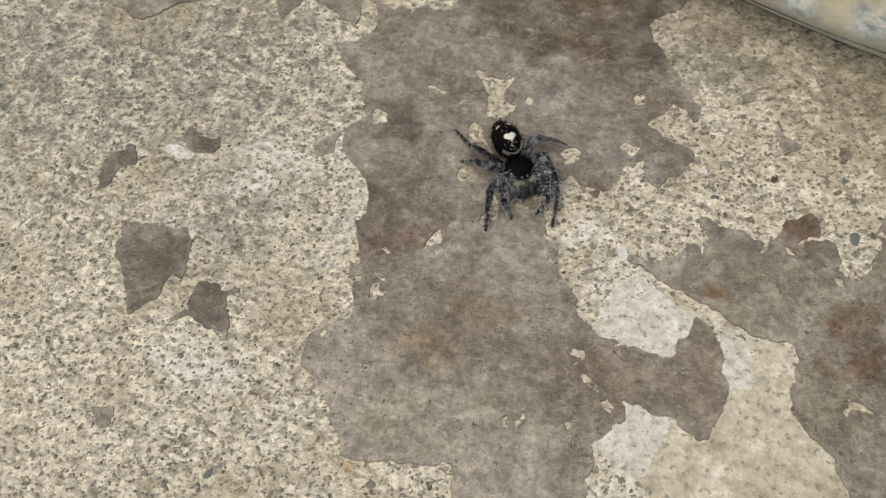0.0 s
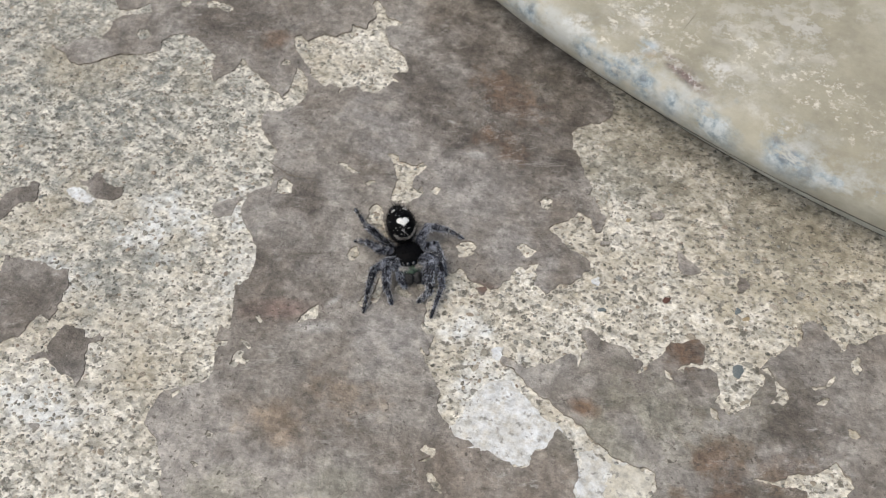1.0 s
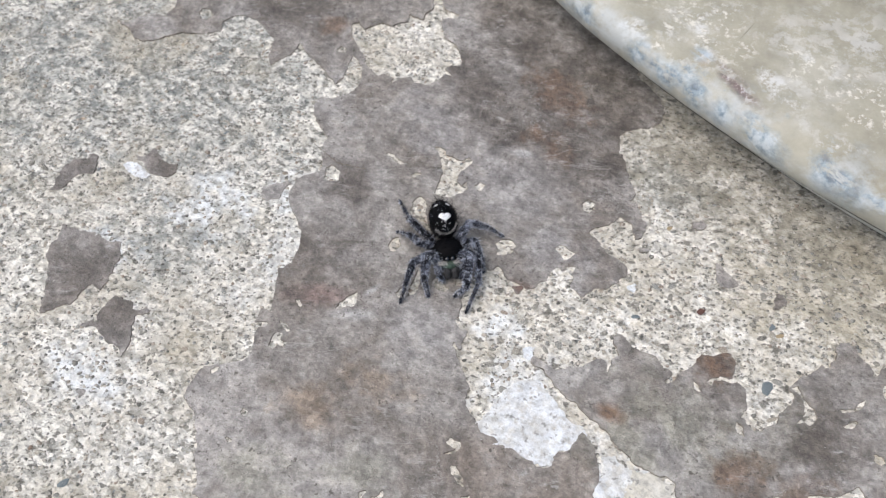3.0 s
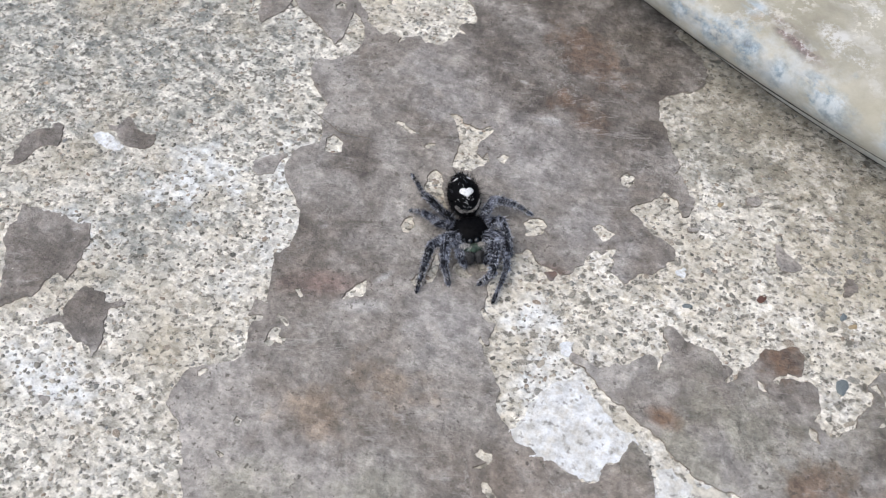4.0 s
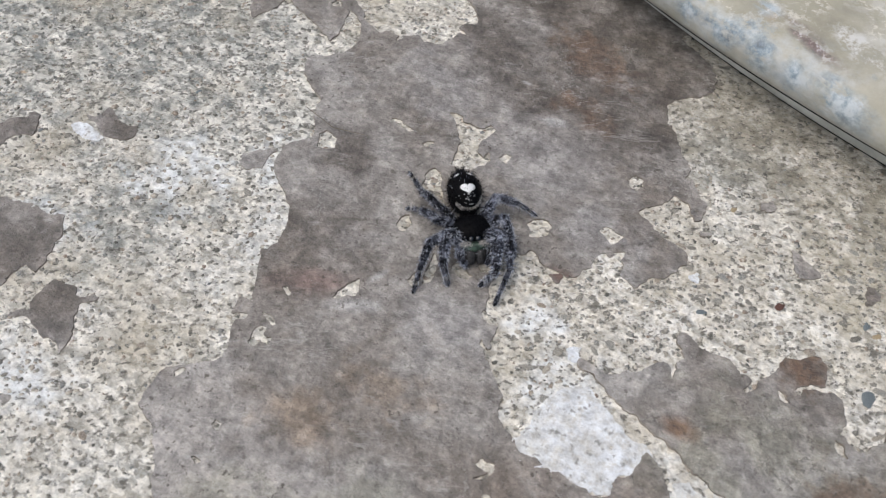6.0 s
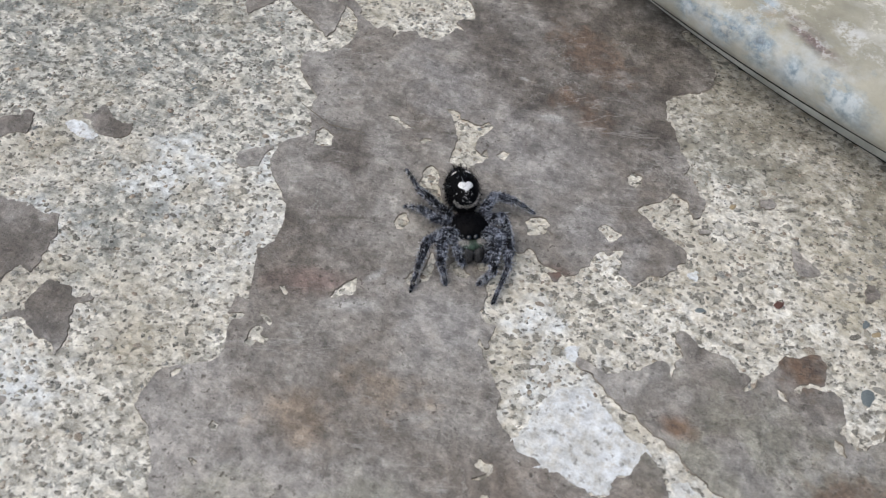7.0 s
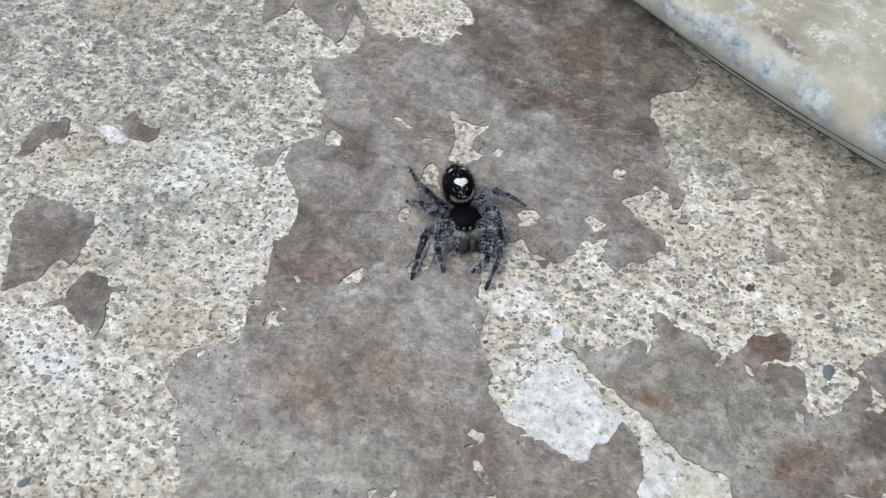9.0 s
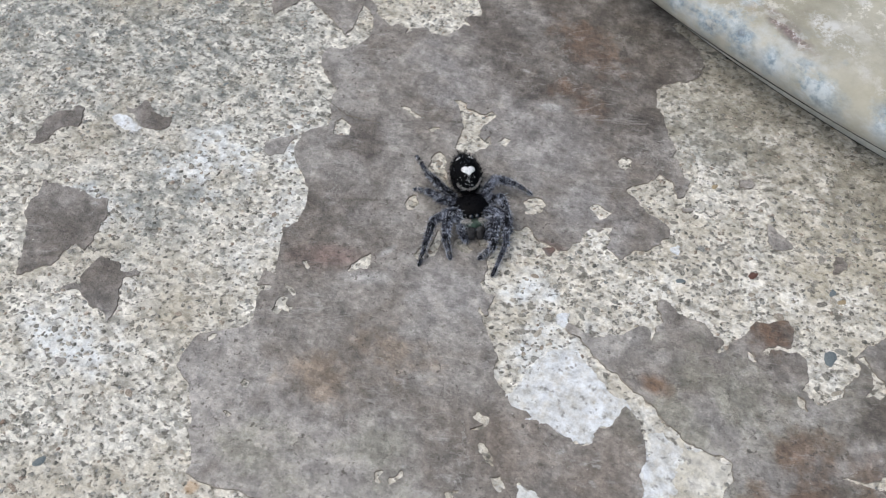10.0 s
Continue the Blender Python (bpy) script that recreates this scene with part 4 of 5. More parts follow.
def lump(seed, subdivisions=1):
    """A worn little stone of unit size."""
    rng = random.Random(seed)
    bm = bmesh.new()
    bmesh.ops.create_icosphere(bm, subdivisions=subdivisions, radius=1.0)
    shift = Vector((rng.random() * 50, rng.random() * 50, rng.random() * 50))
    for v in bm.verts:
        v.co *= 1 + 0.45 * noise.noise(v.co * 0.9 + shift)
    return bm


def make_grains(ground):
    rng = np.random.RandomState(11)
    n = 30000
    x, y = rng.uniform(-104, 58, n), rng.uniform(-54, 66, n)
    size = np.clip(rng.lognormal(-1.35, 0.42, n), 0.12, 0.75)
    size = np.where(x < -15, np.minimum(size, 0.3 + 0.35 * rng.rand(n)), size)
    free = paint_at(x, y) < -0.35 * size
    density = np.where(x > 0, 0.85, 0.75) * np.where((x > 10) & (y > 30), 0.45, 1.0) * (0.6 + 0.8 * value_noise(x, y, 9, 70))
    keep = free & (rng.rand(n) < density)
    x, y, size = x[keep], y[keep], size[keep]
    z = ground_height(x, y)
    order = np.argsort(-size)
    large = order[:260]
    shapes = []
    for k in range(8):
        data = bpy.data.meshes.new("stone")
        bm = lump(k, 2)
        for face in bm.faces:
            face.smooth = True
        bm.to_mesh(data)
        bm.free()
        data.materials.append(STONE)
        shapes.append(data)
    for c, k in enumerate(large):
        add_stone(ground, shapes[c % 8], x[k], y[k], z[k], size[k], rng.normal(27, 45), rng.uniform(0.5, 0.9))
    # stones that stand out by their size or colour
    tones = {"grey": STONE, "red": RED_STONE, "blue": BLUE_STONE, "tan": TAN_STONE}
    marked = [(43.6, 7.8, 1.25, "blue"), (37.7, 21.9, 0.8, "grey"), (32.3, 14.5, 0.8, "red"), (24.9, 9.5, 0.7, "blue"), (-27.0, -44.6, 0.9, "blue"), (40.8, 14.5, 0.8, "grey"),
              (42.8, 15.9, 0.7, "tan"), (41.5, 16.7, 0.7, "blue"), (29.8, 12.8, 0.6, "grey"), (28.7, 22.9, 0.6, "grey"), (23.7, 25.3, 0.6, "tan"), (-42.4, 9.8, 0.5, "blue")]
    for k, (px, py, s, tone) in enumerate(marked):
        data = shapes[k % 8].copy()
        data.materials.clear()
        data.materials.append(tones[tone])
        add_stone(ground, data, px, py, float(ground_height(np.array(px), np.array(py))), s, 27 + px * 40 % 70, 0.6)
    base = bmesh.new()
    bmesh.ops.create_icosphere(base, subdivisions=1, radius=1.0)
    base.verts.ensure_lookup_table()
    ball = np.array([v.co[:] for v in base.verts])
    tris = np.array([[v.index for v in f.verts] for f in base.faces])
    base.free()
    small = order[260:]
    m = len(small)
    wob = 1 + rng.uniform(-0.28, 0.28, (m, len(ball), 1))
    turn = rng.normal(0.47, 0.7, m)
    b = ball[None] * wob * size[small][:, None, None] * np.stack((np.ones(m), rng.uniform(0.55, 0.95, m), np.full(m, 0.30)), -1)[:, None]
    c, s = np.cos(turn)[:, None], np.sin(turn)[:, None]
    v = np.stack((b[..., 0] * c - b[..., 1] * s + x[small][:, None], b[..., 0] * s + b[..., 1] * c + y[small][:, None],
                  b[..., 2] + z[small][:, None] - 0.12 * size[small][:, None]), -1)
    faces = (tris[None] + (np.arange(m) * len(ball))[:, None, None]).reshape(-1, 3)
    grains = part("sand_grains", mesh_of("sand_grains", (v.reshape(-1, 3) * MM).tolist(), faces.tolist(), SAND), None, ground, "dark and pale sand grains set in the concrete")
    tagged(grains, kind="stuff")


def add_stone(ground, data, x, y, z, size, turn, slim):
    ob = part("stone", data, None, ground)
    ob.matrix_basis = Matrix.Translation((x * MM, y * MM, (z - 0.14 * size) * MM)) @ Matrix.Rotation(radians(turn), 4, "Z") @ Matrix.Diagonal((size * MM, size * slim * MM, size * 0.30 * MM, 1))


def make_coats():
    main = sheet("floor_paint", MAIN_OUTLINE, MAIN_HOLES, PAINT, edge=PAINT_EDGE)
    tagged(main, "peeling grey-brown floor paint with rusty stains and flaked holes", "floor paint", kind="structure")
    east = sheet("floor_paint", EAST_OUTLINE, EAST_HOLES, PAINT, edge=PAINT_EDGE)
    tagged(east, "cracked grey-brown floor paint with rust spots", "floor paint", kind="structure")
    for o in ISLANDS.values():
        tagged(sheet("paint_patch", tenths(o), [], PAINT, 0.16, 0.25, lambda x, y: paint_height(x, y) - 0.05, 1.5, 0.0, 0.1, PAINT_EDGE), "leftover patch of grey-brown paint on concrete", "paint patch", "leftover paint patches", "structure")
    smears = [(o, PLASTER_WHITE, "smear of white filler on worn concrete", -0.02) for o in PLASTER.values()]
    smears += [(o, PLASTER_TAN, "smear of tan cement on worn concrete", -0.05) for o in TAN.values()]
    for o, material, label, level in smears:
        px, py = np.array(tenths(o)).T
        grown = list(zip(px.mean() + 1.04 * (px - px.mean()), py.mean() + 1.04 * (py - py.mean())))
        thin = lambda x, y: level + 0.17 * fractal(x, y, 3, 3, 50) - 0.010 * np.clip(x + y - px.mean() - py.mean(), -4, 8)
        ob = sheet("filler_patch", grown, [], material, 0.22, 0.3, thin, 2.0, 0.0)
        tagged(ob, label, "filler patch", "filler patches", "structure")


# ---- the round base beside the spider ----
def lathe(profile, segments, wobble=0.0):
    """A turned body round the z axis, from (radius, height) in millimetres."""
    verts, faces = [], []
    for k in range(segments):
        t = 2 * math.pi * k / segments
        for r, z in profile:
            w = wobble * noise.noise(Vector((r * math.cos(t) * 0.06, r * math.sin(t) * 0.06, z * 0.2)))
            verts.append(((r + w) * math.cos(t) * MM, (r + w) * math.sin(t) * MM, (z + 0.6 * w) * MM))
    n = len(profile)
    for k in range(segments):
        for p in range(n - 1):
            a, b = k * n + p, (k + 1) % segments * n + p
            faces.append((a, b, b + 1, a + 1))
    return verts, faces


def make_base():
    base = new("stand_base")
    base.location = (93.1 * MM, 250.4 * MM, 0)
    tagged(base, "round tan painted metal stand base with worn rim", "stand base")
    profile = [(208.0, 4.6), (217.5, 4.7), (219.5, 4.85), (220.0, 5.0), (220.27, 5.3), (220.5, 6.0), (220.6, 7.0), (220.5, 8.0), (220.2, 8.8), (219.7, 9.5),
               (218.9, 10.1), (217.8, 10.5), (216.4, 10.75), (215.0, 10.85), (213.0, 11.0), (203.0, 11.4), (183.0, 12.0), (150.0, 12.8), (90.0, 13.8), (40.0, 14.3), (0.2, 14.4)]
    v, f = lathe(profile, 1300, 0.5)
    part("plate", mesh_of("plate", v, f, COAT), None, base)
    # black strip added to draw the shadow line below the plate's edge
    v, f = lathe([(219.5 + 0.2 * math.cos(radians(g)), 4.65 + 0.2 * math.sin(radians(g))) for g in range(0, 361, 30)], 1300, 0.1)
    part("gasket", mesh_of("gasket", v, f, SHADE_BLACK), None, base, "black strip for the shadow line under the plate's edge")
    # a thin pale ring before a black body added as the shade underneath
    v, f = lathe([(206.0, 4.62), (213.6, 4.62), (213.9, 2.9), (214.0, 0.16), (214.9, 0.14), (214.9, -0.5), (206.0, -0.5)], 600, 0.1)
    dark_fill = part("rubber_foot", mesh_of("rubber_foot", v, f, SHADE_BLACK), None, base, "black body standing in for the shade under the plate")
    dark_fill.location = (4.0 * MM, -2.0 * MM, 0)
    v, f = lathe([(214.1, 0.17), (215.1, 0.18), (215.3, 0.35), (215.36, 1.2), (215.3, 2.2), (215.15, 2.7), (214.8, 2.9), (214.1, 2.92)], 1300, 0.12)
    foot = part("foot_ring", mesh_of("foot_ring", v, f, EDGING), None, base, "thin pale grey ring round the foot")
    foot.location = (4.0 * MM, -2.0 * MM, 0)
    return base


# ---- the jumping spider ----
def tube(points, radii, rings=6, sides=12):
    """A rounded, tapered limb along a few points, in millimetres."""
    pts, rad = [], []
    for k in range(len(points) - 1):
        for s in range(rings):
            t = s / rings
            pts.append(Vector(points[k]).lerp(Vector(points[k + 1]), t))
            rad.append(radii[k] + (radii[k + 1] - radii[k]) * t)
    pts.append(Vector(points[-1]))
    rad.append(radii[-1])
    head, tail = (pts[0] - pts[1]).normalized(), (pts[-1] - pts[-2]).normalized()
    caps = [(math.cos(radians(g)), math.sin(radians(g))) for g in (20, 50, 75)]
    pts = [pts[0] + head * rad[0] * s for c, s in reversed(caps)] + pts + [pts[-1] + tail * rad[-1] * s for c, s in caps]
    rad = [rad[0] * c for c, s in reversed(caps)] + rad + [rad[-1] * c for c, s in caps]
    bm = bmesh.new()
    rows = []
    for k, p in enumerate(pts):
        d = (pts[min(k + 1, len(pts) - 1)] - pts[max(k - 1, 0)]).normalized()
        u = d.cross(Vector((0, 0, 1)))
        u = u.normalized() if u.length > 0.05 else Vector((1, 0, 0))
        w = u.cross(d)
        rows.append([bm.verts.new((p + (u * math.cos(q) + w * math.sin(q)) * rad[k]) * MM) for q in (2 * math.pi * s / sides for s in range(sides))])
    for one, two in zip(rows, rows[1:]):
        for s in range(sides):
            bm.faces.new((one[s], one[(s + 1) % sides], two[(s + 1) % sides], two[s]))
    bm.faces.new(rows[0][::-1])
    bm.faces.new(rows[-1])
    bmesh.ops.recalc_face_normals(bm, faces=bm.faces)
    return bm


def ellipsoid(centre, half, power=1.0, u=32, v=20, shape=None):
    bm = bmesh.new()
    bmesh.ops.create_uvsphere(bm, u_segments=u, v_segments=v, radius=1.0)
    for p in bm.verts:
        q = p.co.copy()
        if shape:
            q = shape(q)
        p.co = Vector((centre[k] + half[k] * q[k] for k in range(3))) * MM
    return bm


def fur(bm, count, length, seed, lean=(0, 0, 0), width=0.02, where=None):
    """Bristles on a body's surface: each a thin three-sided spike, leaning along lean."""
    rng = random.Random(seed)
    faces = [f for f in bm.faces if where is None or where(f.calc_center_median() / MM)]
    areas = np.cumsum([f.calc_area() for f in faces])
    verts, tris = [], []
    for _ in range(count):
        f = faces[int(np.searchsorted(areas, rng.random() * areas[-1]))]
        vs = [v.co for v in f.verts]
        w = [rng.random() ** 0.7 + 0.01 for _ in vs]
        p = sum((c * k for c, k in zip(vs, w)), Vector()) / sum(w) / MM
        d = (f.normal * rng.uniform(0.5, 1.1) + Vector(lean) + Vector((rng.gauss(0, 0.28), rng.gauss(0, 0.28), rng.gauss(0, 0.22)))).normalized()
        s = length * rng.uniform(0.5, 1.35)
        tip = p + d * s + Vector((0, 0, -0.10 * s))
        a = d.orthogonal().normalized() * width * rng.uniform(0.7, 1.3)
        b = d.cross(a)
        k = len(verts)
        p = p - f.normal * 0.03
        verts += [tuple(q * MM) for q in (p + a, p - a * 0.5 + b * 0.87, p - a * 0.5 - b * 0.87, tip)]
        tris += [(k, k + 1, k + 3), (k + 1, k + 2, k + 3), (k + 2, k, k + 3)]
    return verts, tris


def furry(name, bm, material, parent, label, coats, seed):
    """A body part with one mesh of bristles for each coat (count, length, hair material, lean, where)."""
    hairs = [(fur(bm, count, length, seed + 7 * k, lean, where=where), hair) for k, (count, length, hair, lean, where) in enumerate(coats)]
    ob = part(name, bm, material, parent, label)
    for (v, t), hair in hairs:
        part("bristles", mesh_of("bristles", v, t, hair, False), None, ob)
    return ob


def on_abdomen(x, y, lift=0.02):
    """The place on the abdomen's upper side, in millimetres, above a place in the spider's plan."""
    u = (x - ABDOMEN[0]) / ABDOMEN_HALF[0]
    w = 1 - u * u * (0.50 if u < 0 else 0.02)
    s = max(0.0, 1 - u * u - ((y - ABDOMEN[1]) / ABDOMEN_HALF[1] / w) ** 2)
    return Vector((x, y, ABDOMEN[2] + ABDOMEN_HALF[2] * w * math.sqrt(s) + lift))


def scale_patch(outline, centre):
    """A slightly raised patch of scales that follows the abdomen."""
    bm = bmesh.new()
    rings = []
    for s, lift in ((1.0, -0.03), (0.93, 0.05), (0.6, 0.07), (0.25, 0.075)):
        rings.append([bm.verts.new(on_abdomen(centre[0] + (x - centre[0]) * s, centre[1] + (y - centre[1]) * s, lift) * MM) for x, y in outline])
    for one, two in zip(rings, rings[1:]):
        for k in range(len(outline)):
            bm.faces.new((one[k - 1], one[k], two[k], two[k - 1]))
    bm.faces.new(rings[-1])
    bmesh.ops.recalc_face_normals(bm, faces=bm.faces)
    return bm


ABDOMEN, ABDOMEN_HALF = (-5.5, 0.12, 2.95), (3.25, 1.92, 2.05)
# each leg from its foot to its hip: foot, ankle, knee, hip, in the spider's own space; how stout; which hair, 3 the palest
LEGS = [
    ((-11.6, -5.3, 0.1), (-7.4, -4.5, 1.5), (-4.5, -3.2, 2.3), (-1.7, -1.3, 1.9), 0.80, 0),
    ((-6.2, -6.3, 0.1), (-4.6, -4.9, 1.5), (-2.0, -3.6, 2.9), (-1.1, -1.4, 1.9), 0.85, 0),
    ((5.3, -7.3, 0.1), (3.4, -6.3, 1.3), (1.1, -4.9, 3.0), (-0.3, -1.5, 1.9), 0.92, 1),
    ((4.9, -3.45, 0.1), (3.25, -3.7, 1.5), (0.7, -3.1, 3.4), (0.5, -1.4, 1.9), 1.3, 3),
    ((-3.25, 8.3, 0.1), (-4.2, 6.3, 1.4), (-4.4, 3.6, 2.6), (-1.7, 1.4, 1.9), 0.9, 2),
    ((2.2, 4.6, 0.1), (1.2, 4.5, 1.5), (-0.9, 3.8, 3.2), (-1.1, 1.5, 1.9), 1.0, 2),
    ((8.1, 1.25, 0.1), (4.7, 3.5, 1.4), (1.9, 3.75, 3.3), (-0.3, 1.6, 1.9), 1.0, 2),
    ((5.5, 0.15, 0.1), (5.1, 1.7, 1.4), (1.9, 2.6, 3.5), (0.5, 1.5, 1.9), 1.3, 3),
]


def make_leg(spider, foot, ankle, knee, hip, stout, frost, seed):
    foot, ankle, knee, hip = map(Vector, (foot, ankle, knee, hip))
    leg = new("leg")
    leg.parent = spider
    rise = (knee + hip) / 2 + Vector((0, 0, 0.35))
    bend = knee.lerp(ankle, 0.28) + Vector((0, 0, 0.22))
    toe = ankle.lerp(foot, 0.55) + Vector((0, 0, 0.12))
    down = (foot - knee).normalized() * 0.5
    # patchy hair, palest on the front legs, and a few long bristles
    hair = LEG_HAIR[frost]

    def coats(count, length):
        return [(count, length, hair, down, None), (count // 14, length * 2.6, BLACK_HAIR, down, None), (count // 16, length * 2.4, GREY_HAIR, down, None), (count // 8, length * 1.2, WHITE_HAIR, down, lambda c: noise.noise(c * 1.7) > 0.12)]
    furry("femur", tube([hip, rise, knee], [0.44 * stout, 0.62 * stout, 0.48 * stout]), LEG_CUTICLE, leg, "", coats(1000, 0.32), seed)
    furry("tibia", tube([knee, bend, ankle], [0.46 * stout, 0.50 * stout, 0.34 * stout]), LEG_CUTICLE, leg, "", coats(1000, 0.30), seed + 1)
    furry("tarsus", tube([ankle, toe, foot], [0.30 * stout, 0.26 * stout, 0.21 * stout]), LEG_CUTICLE, leg, "", coats(460, 0.22), seed + 2)
    # a pale stripe along the inner side of the front legs
    if frost == 3:
        for p, q, r in ((hip, rise, 0.5), (rise, knee, 0.5), (knee, ankle, 0.42)):
            side = Vector((0.5, -0.6 if foot.y > 0 else 0.6, 0.6)).normalized() * r * stout
            stripe = tube([p + side, q + side], [0.07, 0.07], 3, 6)
            v, t = fur(stripe, 60, 0.40, seed + 9, down + side * 0.6)
            stripe.free()
            part("pale_stripe", mesh_of("pale_stripe", v, t, WHITE_HAIR, False), None, leg)
    # a pale ring of hair at the joints
    for p, q, r in ((ankle, toe, 0.27), (toe, foot, 0.24)):
        mid = p.lerp(q, 0.12)
        v, t = fur(ring_body(mid, (q - p).normalized(), r * stout), 130, 0.28, seed + 5, down)
        part("pale_band", mesh_of("pale_band", v, t, PALE_HAIR, False), None, leg)
    part("claw_tuft", tube([foot, foot + (foot - toe).normalized() * 0.25], [0.17 * stout, 0.12 * stout], 3), BLACK_CUTICLE, leg)


def ring_body(middle, way, radius):
    return tube([middle - way * 0.12, middle + way * 0.12], [radius, radius], 2)


def make_spider():
    spider = new("jumping_spider")
    spider.matrix_basis = Matrix.Translation((-1.2 * MM, 5.0 * MM, 0.05 * MM)) @ Matrix.Rotation(radians(-52.9), 4, "Z")
    tagged(spider, "hairy black jumping spider with white heart-shaped spot", "spider")
    back_lean = (-0.5, 0, 0.1)

    def egg(q):
        w = 1 - q.x ** 2 * (0.50 if q.x < 0 else 0.02)
        return Vector((q.x, q.y * w, q.z * w))
    abdomen = furry("abdomen", ellipsoid(ABDOMEN, ABDOMEN_HALF, shape=egg), BLACK_CUTICLE, spider, "black velvety abdomen with white spots",
                    [(2400, 0.36, BLACK_HAIR, back_lean, None), (360, 1.1, BLACK_HAIR, (-0.35, 0, 0.15), lambda c: c.z < 4.4), (70, 0.5, GREY_HAIR, back_lean, lambda c: c.x < -5.2)], 100)
    heart = []
    for k in range(28):
        t = 2 * math.pi * k / 28
        x = 13 * math.cos(t) - 5 * math.cos(2 * t) - 2 * math.cos(3 * t) - math.cos(4 * t)
        y = 16 * math.sin(t) ** 3
        heart.append((-4.50 - x * 0.047, 0.26 + y * 0.056))
    part("heart_spot", scale_patch(heart, (-4.45, 0.26)), WHITE_SCALES, abdomen, "white heart-shaped spot")
    for y, g in ((-0.68, 25), (0.95, -25)):
        bar = []
        for k in range(14):
            t = 2 * math.pi * k / 14
            u, w = 0.36 * math.cos(t), 0.16 * math.sin(t)
            bar.append((-6.75 - u * math.sin(radians(g)) + w * math.cos(radians(g)), y + u * math.cos(radians(g)) + w * math.sin(radians(g))))
        part("side_spot", scale_patch(bar, (-6.75, y)), WHITE_SCALES, abdomen, "small white bar")
    bm = bmesh.new()
    rows = []
    for k in range(41):
        t = radians(-66 + 132 * k / 40)
        rows.append([bm.verts.new(Vector((ABDOMEN[0] + ABDOMEN_HALF[0] * math.cos(t) * c, ABDOMEN[1] + ABDOMEN_HALF[1] * math.sin(t) * c, z + 0.25 * math.cos(t))) * MM)
                     for z, c in ((2.9, 1.0), (3.75, 0.90 - 0.06 * noise.noise(Vector((k * 0.35, 0, 0)))))])
    for one, two in zip(rows, rows[1:]):
        bm.faces.new((one[0], two[0], two[1], one[1]))
    bm.normal_update()
    v, f = fur(bm, 900, 0.24, 130, (-0.5, 0, 0.4), 0.018, lambda c: noise.noise(c * 1.6) > -0.25)
    bm.free()
    part("pale_rim", mesh_of("pale_rim", v, f, PALE_HAIR, False), None, abdomen, "thin rim of pale hair")
    rng = random.Random(5)
    flecks = [(rng.uniform(-3.9, -2.75), rng.gauss(0.12, 0.55), rng.uniform(0.015, 0.04)) for _ in range(34)]
    for x, y, s in flecks:
        dot = [(x + s * math.cos(t), y + s * math.sin(t)) for t in (2 * math.pi * k / 8 for k in range(8))]
        part("fleck", scale_patch(dot, (x, y)), WHITE_SCALES, abdomen)

    def shield(q):
        x = q.x
        w = 1 + 0.10 * x - 0.12 * x * x
        drop = 1 - 0.30 * max(0, -x) ** 1.5
        z = q.z * drop if q.z > 0 else q.z
        return Vector((math.copysign(abs(x) ** 0.85, x), q.y * w, math.copysign(abs(z) ** 0.8, z)))
    furry("carapace", ellipsoid((-0.6, 0.1, 2.0), (2.0, 2.3, 1.6), shape=shield), BLACK_CUTICLE, spider, "black velvety carapace",
          [(2600, 0.34, BLACK_HAIR, (-0.3, 0, 0.1), None), (200, 0.8, BLACK_HAIR, (0.2, 0, 0.3), None), (220, 0.4, GREY_HAIR, (0.5, 0, -0.1), lambda c: (c.x > 1.0 or abs(c.y) > 2.0) and c.z < 2.9)], 200)
    part("waist", tube([(-2.0, 0.12, 2.2), (-2.7, 0.12, 2.4)], [0.7, 0.8], 3), BLACK_CUTICLE, spider)
    for x, y, z, r in ((1.22, -0.31, 2.90, 0.36), (1.22, 0.48, 2.90, 0.36), (0.98, -0.98, 3.0, 0.21), (0.98, 1.16, 3.0, 0.21),
                       (-0.35, -1.25, 3.05, 0.16), (-0.35, 1.42, 3.05, 0.16)):
        part("eye", ellipsoid((x, y, z), (r, r, r), u=20, v=14), EYE, spider, "glossy black eye")
    furry("face", ellipsoid((1.5, 0.1, 2.0), (0.75, 1.4, 0.60)), GREEN_SCALES, spider, "green-grey hairy face",
          [(200, 0.34, GREY_HAIR, (0.5, 0, -0.6), lambda c: abs(c.y - 0.1) > 0.45), (200, 0.3, BLACK_HAIR, (0.5, 0, -0.6), None)], 300)
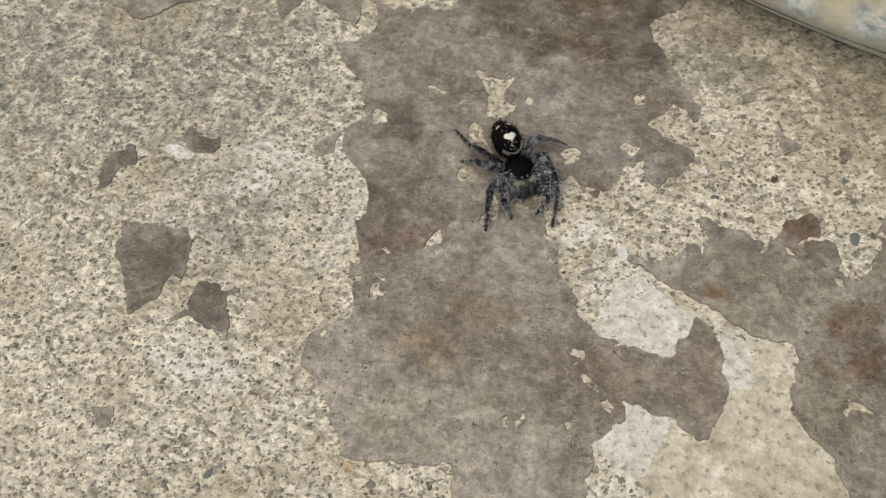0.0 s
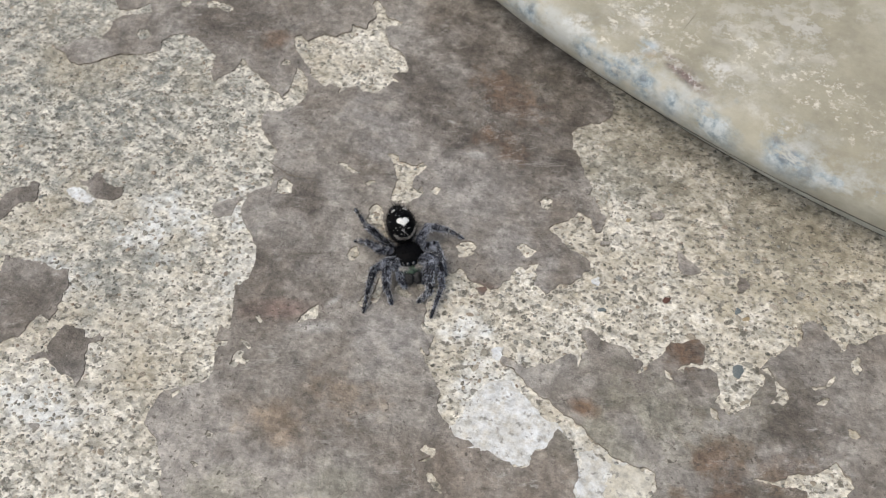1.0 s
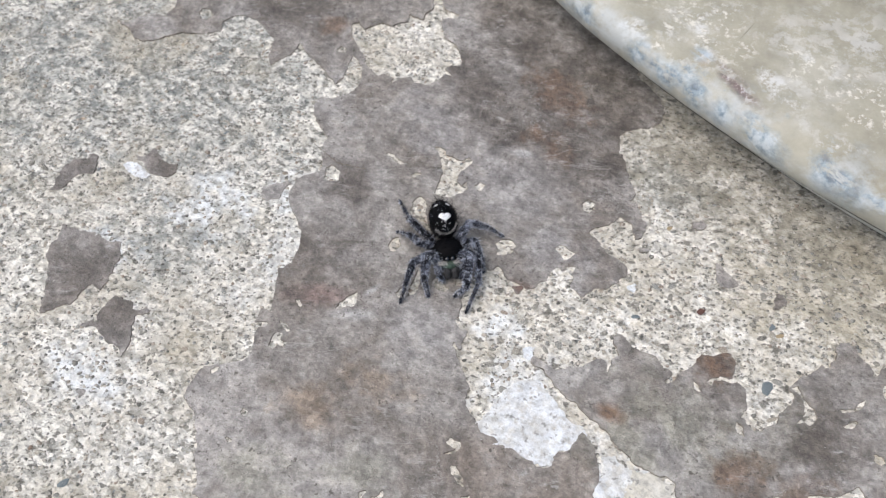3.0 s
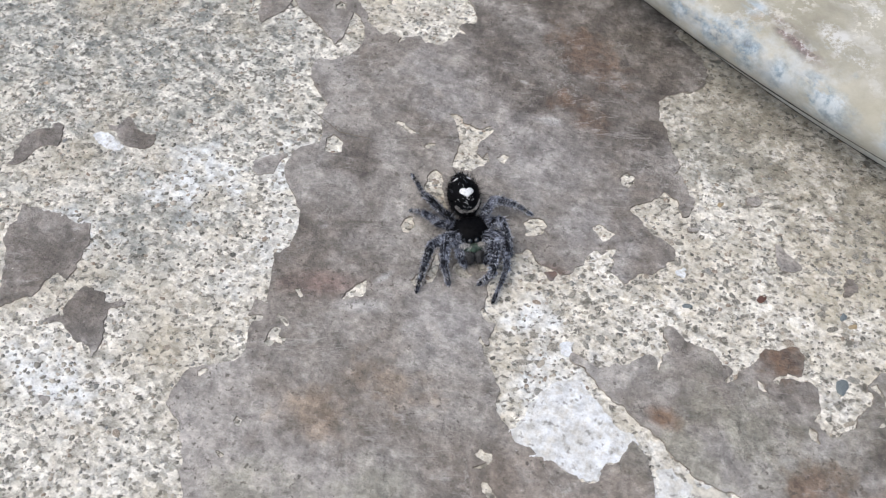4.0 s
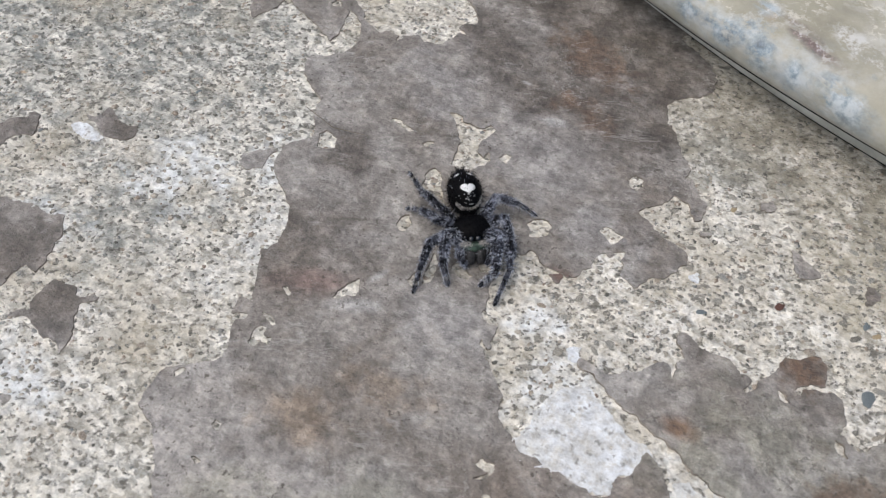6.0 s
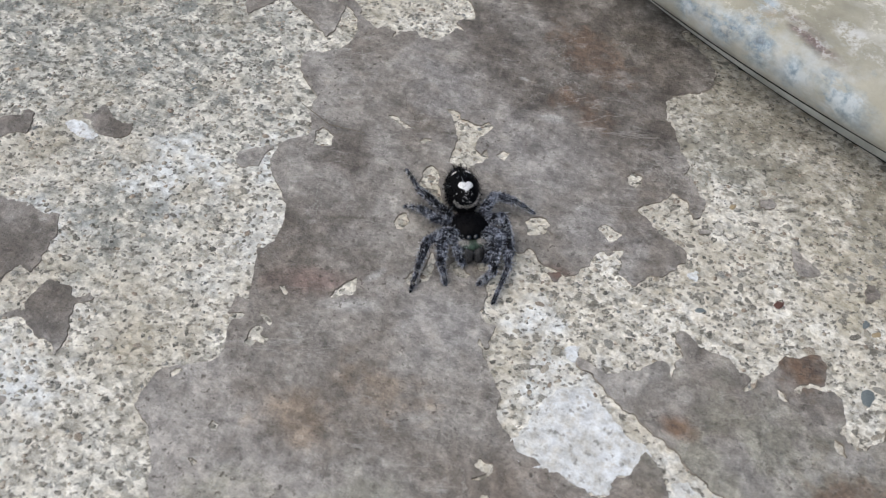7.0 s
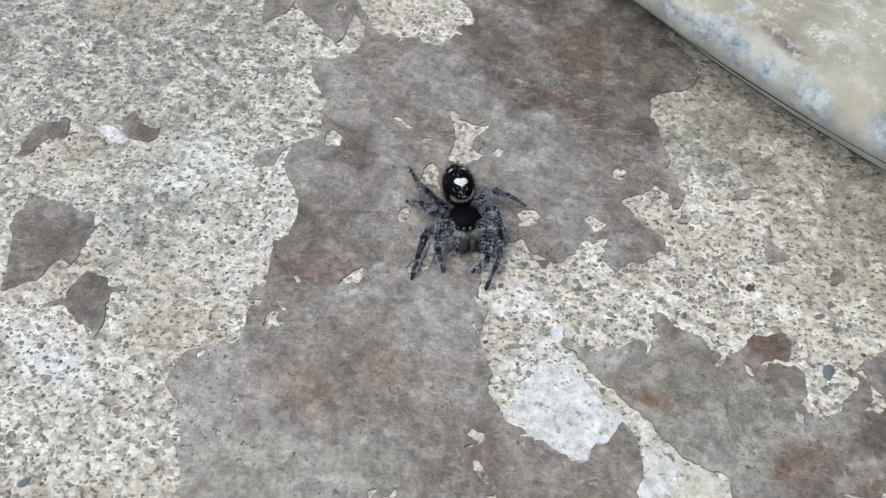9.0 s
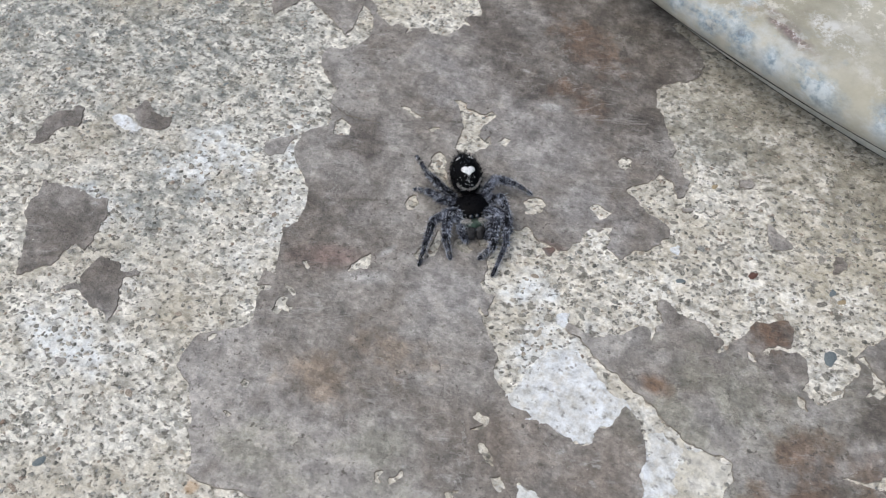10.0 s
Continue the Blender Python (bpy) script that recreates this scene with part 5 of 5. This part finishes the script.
    # whisker-like rows of pale hair beside the face
    for side in (-1, 1):
        for k in range(2):
            row = tube([(1.5 + 0.28 * k, 0.1 + side * 0.35, 2.72 - 0.07 * k * k), (1.35 + 0.25 * k, 0.1 + side * 1.5, 2.50 - 0.09 * k * k)], [0.06, 0.05], 4, 6)
            v, t = fur(row, 90, 0.5, 320 + k, (0.5, side * 1.2, 0.1), 0.022)
            row.free()
            part("whiskers", mesh_of("whiskers", v, t, PALE_HAIR, False), None, spider, "row of pale whisker hair")
    for y in (-0.48, 0.68):
        furry("chelicera", tube([(1.6, y, 1.75), (2.15, y, 1.40), (2.55, y * 0.97, 0.80)], [0.55, 0.68, 0.55]), CHELICERA_GREY, spider, "",
              [(110, 0.22, GREY_HAIR, (0.2, 0, -0.5), lambda c: c.x < 2.5), (240, 0.25, BLACK_HAIR, (0.2, 0, -0.5), None)], 340)
        part("fang", tube([(2.65, y * 0.8, 0.5), (2.6, y * 0.5, 0.15)], [0.13, 0.04], 4), BLACK_CUTICLE, spider)
    for side in (-1, 1):
        y0 = 0.1
        furry("pedipalp", tube([(1.0, y0 + side * 1.3, 1.8), (1.9, y0 + side * 1.85, 2.0), (2.7, y0 + side * 1.6, 1.2), (2.95, y0 + side * 1.25, 0.5)], [0.34, 0.40, 0.38, 0.28]), LEG_CUTICLE, spider, "",
              [(150, 0.36, BLACK_HAIR, (0.4, 0, -0.4), None), (420, 0.42, LEG_HAIR[2], (0.4, 0, -0.4), None), (150, 0.46, WHITE_HAIR, (0.4, 0, -0.3), lambda c: c.x < 2.4)], 360 + side)
    for k, row in enumerate(LEGS):
        make_leg(spider, *row, 500 + 20 * k)
    return spider


def make_fibre():
    """A thin dry stalk that lies on the paint."""
    bm = tube([(-29.0, 14.0, 0.35), (-24.0, 12.5, 0.5), (-19.6, 13.6, 0.35)], [0.05, 0.07, 0.04], 8, 6)
    ob = new("dry_fibre", bpy.data.meshes.new("dry_fibre"))
    bm.to_mesh(ob.data)
    bm.free()
    ob.data.materials.append(STRAW)
    tagged(ob, "thin dark dry fibre lying on floor paint", "fibre")


GROUND = make_ground()
make_coats()
make_base()
make_spider()
make_fibre()
make_grains(GROUND)
